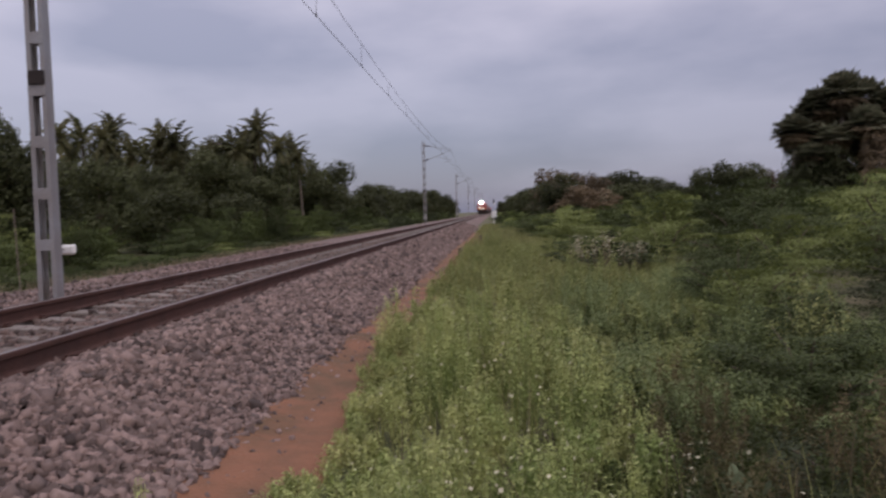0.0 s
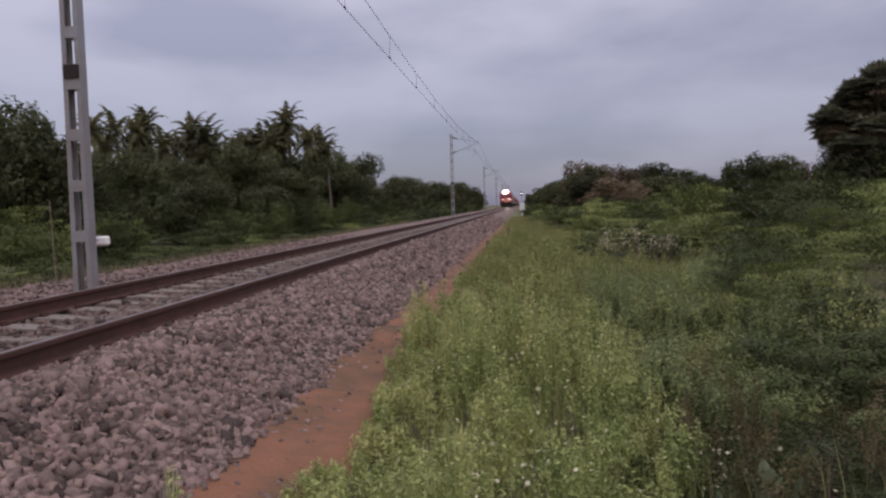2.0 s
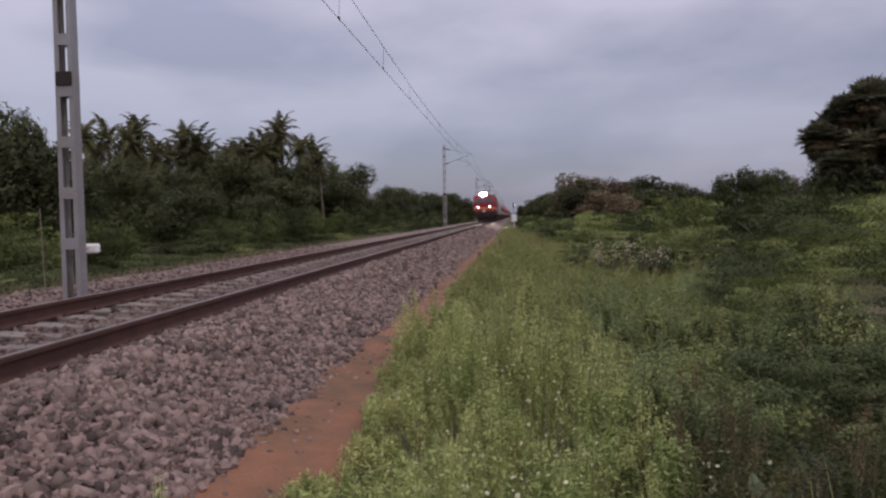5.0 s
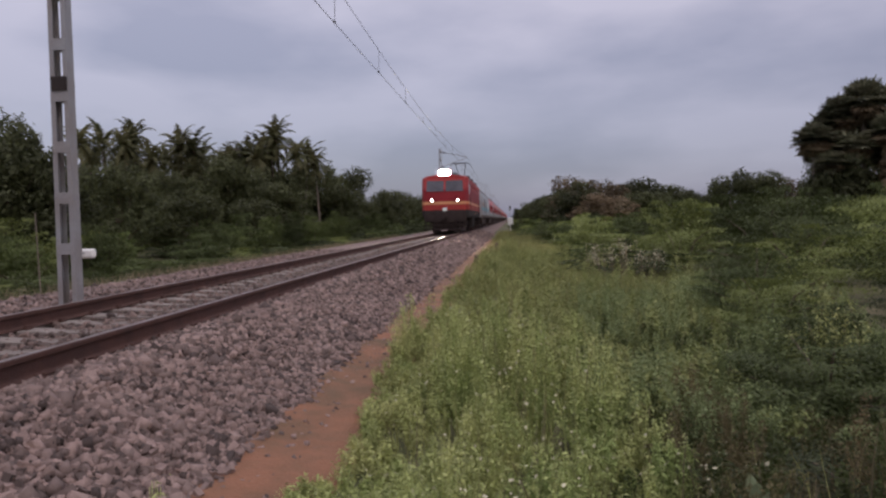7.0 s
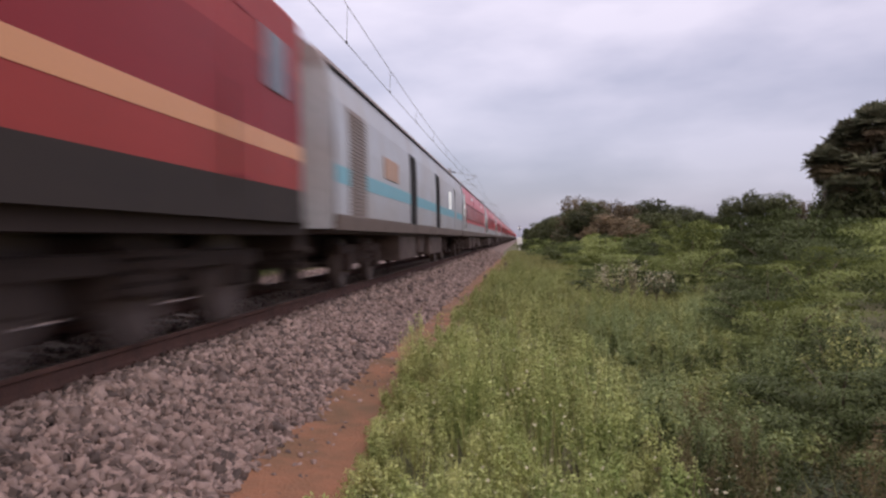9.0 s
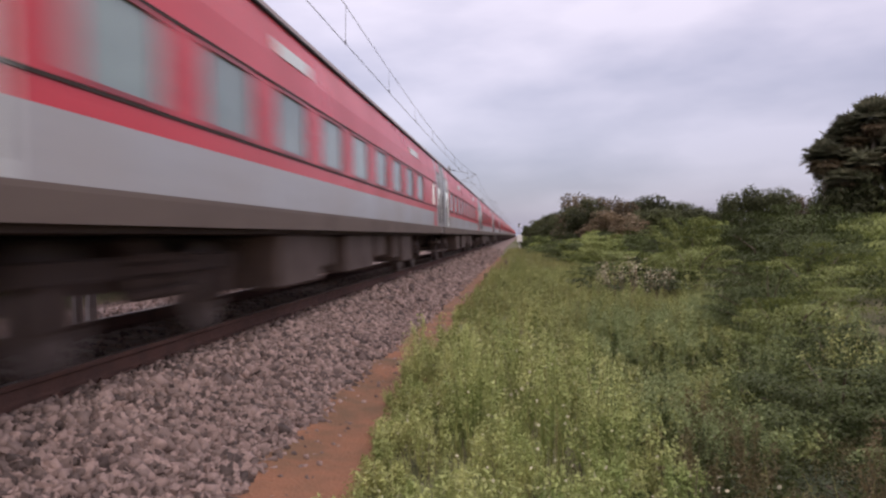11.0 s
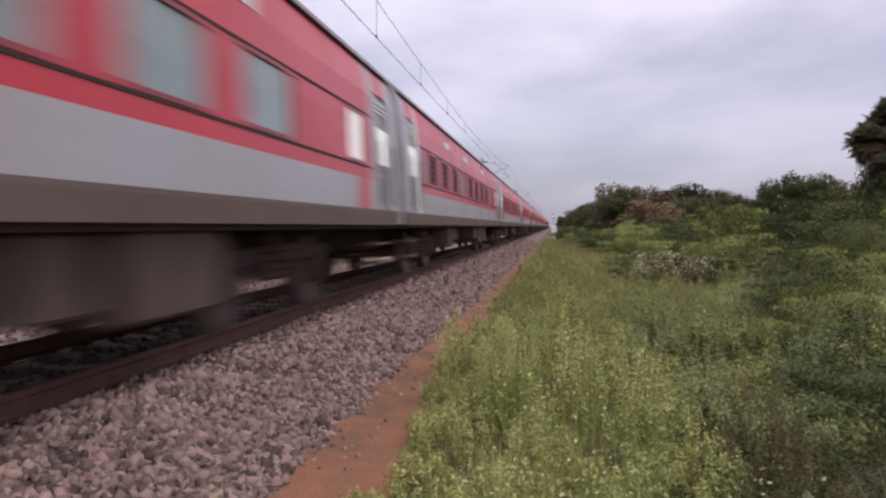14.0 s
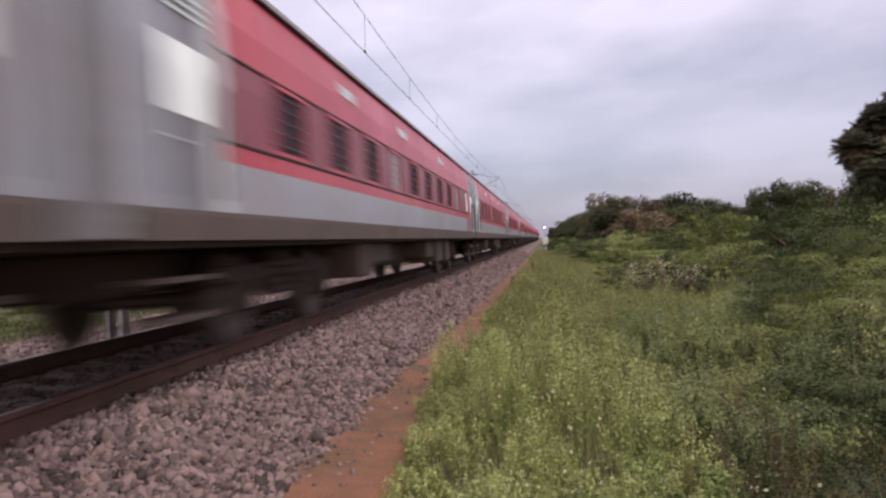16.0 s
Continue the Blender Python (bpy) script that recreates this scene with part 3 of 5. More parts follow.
def make_bush(seed, w, h, leaves, size, material, label, group, sprays=26):
    """A thorn shrub: arching branches that carry flat, layered sprays of fine leaves, open and dark beneath."""
    rng = np.random.RandomState(seed)
    b = empty("bush", label, "bush", group)
    bm = bmesh.new()
    per = leaves // sprays
    cs, ns, ss = [], [], []
    for i in range(sprays):
        a = i * 2.4 + rng.uniform(-0.3, 0.3)
        reach = w * 0.5 * math.sqrt((i + 0.5) / sprays) * rng.uniform(0.8, 1.12)
        rise = h * (1.0 - 0.6 * (2 * reach / w) ** 2) * rng.uniform(0.42, 1.15)
        d, sd = np.array([math.cos(a), math.sin(a), 0]), np.array([-math.sin(a), math.cos(a), 0])

        def at(u):
            return d * reach * u ** 1.2 + np.array([0, 0, 1]) * rise * (1.55 * u - 0.62 * u ** 2.6)

        u = rng.uniform(0.45, 1.08, per)
        wide = w * 0.115 * np.sin(np.clip((u - 0.35) / 0.78, 0, 1) * math.pi) + size
        c = np.array([at(x) for x in u]) + sd * (rng.uniform(-1, 1, per) * wide)[:, None]
        c += d * (rng.normal(size=per) * w * 0.03)[:, None]
        c[:, 2] -= np.abs(rng.normal(size=per)) * h * 0.03 + (np.abs(u - 0.85) * 0.35) ** 2 * h + (rng.uniform(size=per) < 0.16) * rng.uniform(0, 0.5, per) * c[:, 2]
        cs.append(c)
        ns.append(np.tile(np.array([0, 0, 0.75]) + d * 0.55, (per, 1)))
        if i % 4 == 0:
            p0, p1, p2 = Vector((0, 0, -0.15)), Vector(at(0.5)), Vector(at(0.95))
            add_rod(bm, p0, p1, 0.022, 5, 0.013)
            add_rod(bm, p1, p2, 0.013, 4, 0.004)
    c, nrm = np.concatenate(cs), np.concatenate(ns)
    ok = c[:, 2] > 0.02
    c, nrm = c[ok], nrm[ok]
    v, f = leaf_shell(rng, c, nrm, rng.uniform(0.6, 1.35, len(c)) * size, 0.36, 0.42, 0.1)
    arrays("foliage", v, f, material, b)
    part("woody_frame", bm, M_bark, b)
    return b


def make_tree(seed, w, h, leaves, size, material, label, category, trunk=0.3, base=0.3):
    rng = np.random.RandomState(seed)
    t = empty("tree", label, category, "trees along the line")
    lobes = []
    for i in range(20):
        a, r = rng.uniform(0, 6.28), w * 0.5 * rng.uniform(0.05, 0.72)
        rr = w * rng.uniform(0.10, 0.19)
        z = h * rng.uniform(base + 0.08, 0.88 - 0.35 * r / w)
        lobes.append((r * math.cos(a), r * math.sin(a), z, rr, rr, h * rng.uniform(0.09, 0.17)))
    c, d = crown_points(rng, leaves // 4, lobes, 0.7)
    c, d = clumps(rng, c, 4, size * 0.9), np.repeat(d, 4, axis=0)
    v, f = leaf_shell(rng, c, d, rng.uniform(0.6, 1.35, len(c)) * size, 0.5)
    arrays("crown", v, f, material, t)
    bm = bmesh.new()
    fork = Vector((0.05 * w * rng.uniform(-1, 1), 0.05 * w * rng.uniform(-1, 1), h * base))
    add_rod(bm, (0, 0, -0.4), fork, trunk, 8, trunk * 0.7)
    for l in lobes[:9]:
        e = Vector(l[:3])
        mid = fork.lerp(e, 0.5) + Vector((0, 0, h * 0.04))
        add_rod(bm, fork, mid, trunk * 0.45, 6, trunk * 0.25)
        add_rod(bm, mid, e, trunk * 0.25, 5, trunk * 0.06)
    part("trunk", bm, M_bark, t)
    return t


def make_palm(seed, h):
    rng = np.random.RandomState(seed)
    t = empty("palm_tree", "tall coconut palm with drooping dark green fronds", "palm tree", "coconut palms")
    bm = bmesh.new()
    lean = rng.uniform(-0.6, 0.6, 2)
    top = None
    prev = Vector((0, 0, -0.4))
    for i in range(1, 9):
        u = i / 8
        p = Vector((lean[0] * u * u, lean[1] * u * u, h * u))
        add_rod(bm, prev, p, 0.17 - 0.05 * (u - 0.125), 8, 0.17 - 0.05 * u)
        prev = p
    top = prev
    part("trunk", bm, M_palmtrunk, t)
    verts, faces = [], []
    for i in range(24):
        a = i * 2.4 + rng.uniform(-0.2, 0.2)
        el0 = math.radians(82 - 125 * (i / 23) ** 1.0 + rng.uniform(-8, 8))
        ln = rng.uniform(2.3, 3.1)
        d = Vector((math.cos(a), math.sin(a), 0))
        side = Vector((-math.sin(a), math.cos(a), 0))
        q = top.copy()
        for s in range(14):
            u = (s + 1) / 14
            el = max(el0 - 1.25 * u ** 1.7, -1.5)
            fw = d * math.cos(el) + Vector((0, 0, math.sin(el)))
            q = q + fw * (ln / 14)
            ll = 0.48 * (math.sin(math.pi * min(1, u * 0.8 + 0.2)) + 0.3)
            for sg in (-1, 1):
                tip = q + side * sg * ll * 0.8 + fw * ll * 0.5 + Vector((0, 0, -ll * rng.uniform(0.15, 0.6)))
                wv = fw * 0.11
                k = len(verts)
                verts += [q - wv, q + wv, tip + wv * 0.25, tip - wv * 0.25]
                faces.append((k, k + 1, k + 2, k + 3))
    arrays("crown", [tuple(v) for v in verts], faces, M_palmleaf, t)
    bm = bmesh.new()
    for i in range(7):
        a = i * 0.9
        b2 = bmesh.new()
        bmesh.ops.create_icosphere(b2, subdivisions=1, radius=0.14)
        merge(bm, b2, Matrix.Translation(top + Vector((0.22 * math.cos(a), 0.22 * math.sin(a), -0.25))))
    part("coconut_cluster", bm, M_bark, t)
    return t


def make_fan_palm(seed, h):
    """A palmyra: straight trunk, a ball of stiff fans and a skirt of dry hanging ones."""
    rng = np.random.RandomState(seed)
    t = empty("palm_tree", "fan palm with a round dark crown and a dry brown skirt", "palm tree", "fan palms")
    bm = bmesh.new()
    for i in range(6):
        add_rod(bm, (0, 0, -0.4 + (h + 0.4) * i / 6), (0, 0, -0.4 + (h + 0.4) * (i + 1) / 6), 0.26 - 0.012 * i, 9, 0.25 - 0.012 * i)
    part("trunk", bm, M_palmtrunk, t)
    for name, count, e0, e1, material in (("crown", 90, 88, -20, M_fanleaf), ("dry_skirt", 54, -28, -82, M_brownleaf)):
        verts, faces = [], []
        for i in range(count):
            a = i * 2.4 + rng.uniform(-0.2, 0.2)
            el = math.radians(e0 + (e1 - e0) * (i / (count - 1)) + rng.uniform(-18, 18))
            d = Vector((math.cos(a) * math.cos(el), math.sin(a) * math.cos(el), math.sin(el)))
            side = Vector((-math.sin(a), math.cos(a), 0))
            hub = Vector((0, 0, h)) + d * rng.uniform(0.4, 1.2)
            fan = rng.uniform(0.8, 1.15)
            for k in range(11):
                th = math.radians(-100 + 20 * k)
                ray = d * math.cos(th) + side * math.sin(th)
                tip = hub + ray * fan - Vector((0, 0, 0.22 * fan * abs(math.sin(th))))
                across = ray.cross(d.cross(side) + side * rng.uniform(-0.8, 0.8)).normalized() * 0.10
                n = len(verts)
                verts += [tuple(hub), tuple(hub + ray * fan * 0.6 + across), tuple(tip), tuple(hub + ray * fan * 0.6 - across)]
                faces.append((n, n + 1, n + 2, n + 3))
        arrays(name, verts, faces, material, t)
    return t


def place(ob, items):
    """First pose goes to the thing itself, the rest to copies; items are (x, y, z, turn, scale, zscale)."""
    first = True
    for x, y, z, turn, s, sz in items:
        m = pose(x, y, z, 0, 0, turn)
        o = ob if first else copy_thing(ob, m)
        o.matrix_basis = m @ Matrix.Diagonal((s, s, sz, 1))
        first = False


def scrub_belt(ob, items):
    """Shrubs too far off to count, thinned and joined into one belt."""
    me = ob.children[0].data
    co = np.empty(len(me.vertices) * 3, np.float32)
    me.vertices.foreach_get("co", co)
    leaf = co.reshape(-1, 4, 3)[::6]
    mid = leaf.mean(1, keepdims=True)
    leaf = mid + (leaf - mid) * 2.1
    out = []
    for x, y, z, turn, k, kz in items:
        a = math.radians(turn)
        m = np.array([[math.cos(a) * k, -math.sin(a) * k, 0], [math.sin(a) * k, math.cos(a) * k, 0], [0, 0, kz]])
        out.append((leaf.reshape(-1, 3) @ m.T) + np.array([x, y, z]))
    v = np.concatenate(out)
    tagged(arrays("distant_scrub", v, np.arange(len(v)).reshape(-1, 4), me.materials[0]), "belt of green thorn scrub far along the line", "scrub", kind="stuff")


def build_plants():
    rng = np.random.RandomState(21)
    # near shrubs, in fine leaf
    near = [make_bush(31, 2.0, 1.0, 11000, 0.019, M_bush2, "dense dark green shrub in the verge, shade put into its leaf colour", "verge shrubs"), make_bush(32, 2.2, 1.0, 11000, 0.020, M_bush, "leafy mid-green shrub in the verge", "verge shrubs"), make_bush(33, 1.8, 1.0, 11000, 0.018, M_creeper, "small-leaved light green shrub in the verge, lit look put into its leaf colour", "verge shrubs")]
    far = [make_bush(41, 3.0, 1.0, 5200, 0.046, M_bush, "broad rounded green thorn shrub", "thorn scrub"), make_bush(42, 3.2, 1.0, 5200, 0.046, M_bush2, "broad dark green thorn shrub", "thorn scrub"), make_bush(43, 2.8, 1.0, 5200, 0.044, M_creeper, "spreading light green thorn shrub", "thorn scrub")]
    lists = [[], [], []]
    y = 4.0
    while y < 14:
        x = max(5.9, 5.1 + 0.21 * y) + rng.uniform(0, 0.5)
        while x < 6.6 + y * 0.75:
            d = math.hypot(x - 4.2, y)
            top = min(0.35, -0.42 + 0.10 * (x - 4.2) + 0.022 * d) + rng.uniform(-0.3, 0.3)
            hh = max(0.25, top - gz(x))
            # Beyond x 7.6 only the dark leaf, as shade painted into the scrub.
            lists[0 if x > 7.6 else rng.randint(3)].append((x, y + rng.uniform(-0.5, 0.5), gz(x) - 0.03, rng.uniform(0, 360), rng.uniform(0.55, 1.15), hh * 1.15))
            x += rng.uniform(1.7, 2.8)
        y += rng.uniform(1.4, 2.0)
    lists = [[b for b in l if not (b[0] > 8.2 and b[1] > 9.6)] for l in lists]
    for k, (x, y, top, s) in enumerate(((9.6, 14.2, 0.35, 1.6), (12.2, 13.6, 0.75, 2.1), (15.0, 14.6, 1.0, 2.3), (10.4, 17.5, 0.75, 2.0), (13.4, 18.0, 1.15, 2.4), (17.5, 17.5, 1.35, 2.6), (8.9, 21.0, 0.45, 1.9), (11.6, 22.5, 1.0, 2.4), (15.6, 22.0, 1.5, 2.7), (20.0, 21.5, 1.6, 2.8), (8.0, 10.6, -0.15, 1.1), (10.4, 11.2, 0.1, 1.3), (7.4, 7.6, -0.2, 1.0), (9.2, 8.2, 0.05, 1.25), (13.0, 10.6, 0.15, 1.5), (11.4, 9.4, 0.0, 1.3), (15.2, 12.0, 0.4, 1.7))):
        # Low mounds get the dark leaf as painted underside shade, tall ones lighter leaf.
        lists[(2, 1)[k % 2] if k < 10 else 0].append((x, y, gz(x) - 0.05, 47.0 * k, s, (top + (0.3 if k < 10 else 0.0) - gz(x)) * 1.12))
    for o, l in zip(near, lists):
        place(o, l)
    lists = [[], [], []]
    y = 12.5
    while y < 64:
        x = (6.0 + 0.21 * y if y < 17.5 else 5.9 + 0.03 * y) + rng.uniform(0, 1.2)
        while x < 6.5 + y * 0.72:
            d = math.hypot(x - 4.2, y)
            u = (x - 5.5) / max(y, 1)
            limit = min(0.3 + 0.085 * (d - 11), 0.75 + 4.4 * max(u, 0), 2.75)
            k = rng.uniform(0.35, 1.2)
            hh = max(0.45, (limit - gz(x)) * k)
            s = (0.45 + 0.55 * k) * rng.uniform(0.8, 1.25) * (1 + 0.009 * y)
            if y > 23 or rng.uniform() < 0.35:
                lists[rng.randint(3)].append((x, y + rng.uniform(-0.9, 0.9), gz(x) - 0.05, rng.uniform(0, 360), s, hh * 0.97 * (1 if y > 23 else 0.6)))
            x += (1.0 + 1.9 * s) * rng.uniform(0.7, 1.1)
        y += rng.uniform(2.0, 2.9) * (1 + 0.008 * y)
    # scrub on the far side of the track
    y = 10.0
    while y < 80:
        x = -8.0 - rng.uniform(0, 0.8)
        lim = -11 - y * 0.55
        while x > lim:
            d = -x - 7.5
            top = -0.3 + 0.15 * d * (0.6 + 0.4 * rng.uniform()) + rng.uniform(-0.25, 0.4)
            hh = max(0.4, min(3.2, top - gz(x)))
            lists[rng.randint(3)].append((x, y + rng.uniform(-1, 1), gz(x) - 0.05, rng.uniform(0, 360), rng.uniform(0.8, 1.2) * (1 + 0.01 * y), hh * 1.1))
            x -= rng.uniform(3.0, 4.8) * (1 + 0.012 * y)
        y += rng.uniform(2.8, 3.8) * (1 + 0.012 * y)
    for k in range(26):
        y = 24 + 2.1 * k + rng.uniform(-0.8, 0.8)
        x = -8.6 - rng.uniform(0, 2.6)
        lists[(0, 1, 0, 1)[k % 4]].append((x, y, gz(x) - 0.05, 53.0 * k, rng.uniform(0.6, 1.0), rng.uniform(1.3, 2.4) + 0.012 * y))
    distant = [[], [], []]
    y = 62.0
    while y < 230:
        for k in range(2):
            x = -8.3 - k * 2.6 - rng.uniform(0, 1.5) - (y - 62) * 0.004
            hh = 1.3 + 0.5 * k + 0.006 * (y - 62) + rng.uniform(-0.3, 0.6)
            distant[int(rng.uniform() < 0.7)].append((x, y + rng.uniform(-1, 1), gz(x) - 0.05, rng.uniform(0, 360), rng.uniform(1.2, 1.7), hh * 1.1))
        y += rng.uniform(3.5, 5.0) * (1 + 0.004 * (y - 62))
    y = 62.0
    while y < 210:
        for k in range(3):
            x = 5.4 + k * 2.4 + rng.uniform(0, 1.2)
            distant[rng.randint(3)].append((x, y + rng.uniform(-1, 1), gz(x) - 0.05, rng.uniform(0, 360), rng.uniform(1.0, 1.5), rng.uniform(1.0, 1.7) + 0.35 * k))
        y += rng.uniform(3.0, 4.4) * (1 + 0.006 * (y - 62))
    for o, l in zip(far, distant):
        scrub_belt(o, l)
    for o, l in zip(far, lists):
        place(o, l)
    # right hand trees
    trees = [make_tree(51, 1.0, 1.0, 6400, 0.018, M_treeleaf, "dark green broadleaf tree with an uneven crown", "tree", 0.028, 0.12), make_tree(52, 1.0, 1.0, 6400, 0.018, M_treeleaf, "dark green spreading tree behind the scrub", "tree", 0.025, 0.08), make_tree(53, 1.0, 1.0, 4600, 0.018, M_brownleaf, "brownish half-bare tree behind the scrub", "tree", 0.03, 0.1)]
    lists = [[], [], []]

    def tree(k, x, y, top, w):
        lists[k].append((x, y, gz(x) - 0.1, rng.uniform(0, 360), w, (top - gz(x)) * 1.06))

    for x, y, top, w, k in ((10.2, 88, 3.8, 5, 0), (10.6, 80, 4.9, 6.5, 2), (11.5, 78, 4.6, 6, 0), (14, 80, 4.4, 6, 2), (16, 83, 4.0, 6, 0), (19, 84, 4.4, 6, 1), (22, 84, 4.1, 6, 0), (10.5, 72, 2.8, 5, 1), (13, 70, 2.7, 6, 2), (17, 72, 2.6, 6, 1), (21, 74, 2.6, 6, 1), (27.3, 75, 5.2, 5.5, 0), (25.2, 75, 4.0, 4, 1), (29.6, 76, 4.4, 5, 1), (33, 78, 4.0, 6, 2), (37, 78, 4.2, 6, 0), (20.5, 86, 3.7, 6, 1), (23.6, 84, 3.6, 5.5, 0), (17.5, 86, 3.8, 6, 1), (31.4, 80, 3.6, 6, 0)):
        tree(k, x, y, top + 0.55, w * 1.35)
    for x, y, top, w, k in ((30.0, 58, 6.0, 6.0, 0), (33.5, 57, 6.5, 6.0, 2), (27.6, 59, 4.8, 4.0, 0), (31.6, 61, 8.0, 6.0, 1), (36.5, 60, 8.5, 6.0, 1), (29.2, 61.5, 7.2, 4.5, 0), (34.2, 62, 9.0, 6.0, 0)):
        tree(k, x, y, top - 0.25, w * 1.12)
    fans = [make_fan_palm(65, 10.0), make_fan_palm(66, 10.0)]
    flist = [[], []]
    for k, (x, y, top) in enumerate(((27.9, 60, 9.5), (31.5, 60, 12.3), (29.5, 61.5, 10.6), (33.6, 61, 12.0), (30.4, 59, 8.8), (32.6, 58.5, 9.8), (35.6, 60, 11.6), (28.9, 59, 7.6), (34.4, 59, 9.2), (37.8, 61, 10.6), (29.0, 62, 9.0), (32.6, 62, 11.0), (30.2, 61, 11.4), (33.0, 60, 8.2))):
        flist[k % 2].append((x, y, gz(x), 67.0 * k, 1.0, (top - 3.0 - gz(x)) / 10.0))
    for o, l in zip(fans, flist):
        place(o, l)
    # far side belt
    for i in range(15):
        x = -46 + i * 2.05 + rng.uniform(-0.8, 0.8)
        tree(rng.randint(2), x, 78 + rng.uniform(-2, 4), 8.7 + rng.uniform(-0.8, 0.5) - max(0, x + 19) * 1.2, rng.uniform(5.5, 7.5))
    for i in range(13):
        x = -40 + i * 2.1 + rng.uniform(-1, 1)
        tree(rng.randint(2), x, 60 + rng.uniform(-3, 3), 6.2 + rng.uniform(-0.8, 0.8) - max(0, x + 20) * 0.35, rng.uniform(6, 8))
    for i in range(9):
        x = -31 + i * 2.2 + rng.uniform(-1, 1)
        tree(rng.randint(2), x, 47 + rng.uniform(-3, 3), 3.6 + rng.uniform(-0.6, 0.8) - max(0, x + 20) * 0.2, rng.uniform(5, 7))
    for x, y, top, w, k in ((-24, 40, 7.3, 8, 0), (-27, 42, 7.8, 9, 1), (-20.5, 39, 5.8, 7, 0), (-30, 40, 8.0, 9, 0), (-17, 38, 4.2, 6, 1), (-14.2, 76, 7.6, 6, 0), (-12.3, 79, 6.6, 6, 1), (-10.8, 85, 5.0, 6, 0), (-16, 68, 6.0, 7, 1), (-12, 100, 4.8, 8, 0), (-14, 120, 5.6, 8, 1), (-11.5, 150, 5.8, 8, 0), (-10.5, 175, 6.3, 9, 1), (-9.0, 205, 6.6, 9, 0), (-13.2, 72, 4.6, 6, 1), (-11.8, 77, 4.2, 6, 0), (-15.2, 74, 5.2, 6, 0), (-18.5, 63, 4.6, 6, 1), (-22, 64, 5.0, 7, 0)):
        tree(k, x, y, top, w)
    for i in range(26):
        y = 130 + i * 9
        tree(rng.randint(2), 8.5 + rng.uniform(0, 6) + (y - 130) * 0.04, y, 4.0 + rng.uniform(0, 1.5) + (y - 130) * 0.012, rng.uniform(7, 10))
        tree(rng.randint(2), -10 - rng.uniform(0, 10) - (y - 130) * 0.02, y + 4, 5.0 + rng.uniform(0, 1.5) + (y - 130) * 0.01, rng.uniform(8, 11))
    for i in range(16):
        y = 300 + i * 20
        tree(rng.randint(2), 7.0 + rng.uniform(0, 5), y, 5.0 + rng.uniform(0, 2.5), rng.uniform(7, 9))
    for o, l in zip(trees, lists):
        place(o, l)
    palms = [make_palm(61, 9.0), make_palm(62, 9.5), make_palm(63, 8.6)]
    lists = [[], [], []]
    for k, (x, y, top) in enumerate(((-35.4, 70, 10.6), (-33.0, 70, 10.5), (-28.2, 70, 9.2), (-26.2, 71, 8.9), (-17.8, 70, 10.2), (-21.3, 70, 9.3), (-16.4, 73, 9.0), (-14.4, 71, 7.6), (-19.6, 68, 9.0), (-23.4, 72, 8.7), (-30.5, 72, 8.6), (-24.8, 66, 7.6), (-38, 72, 9.6), (-27.0, 69, 9.6), (-20.4, 72, 10.0), (-18.9, 71, 9.6), (-15.6, 69, 8.4), (-32, 68, 9.4), (-22.4, 69, 8.4), (-31.6, 67, 9.6), (-29.4, 67, 9.0), (-25.6, 68, 9.4), (-36.6, 68, 9.9))):
        s = rng.uniform(0.75, 0.95)
        lists[k % 3].append((x, y, gz(x), rng.uniform(0, 360), s, (top - 1.6 - gz(x)) / 9.0))
    for o, l in zip(palms, lists):
        place(o, l)


build_plants()


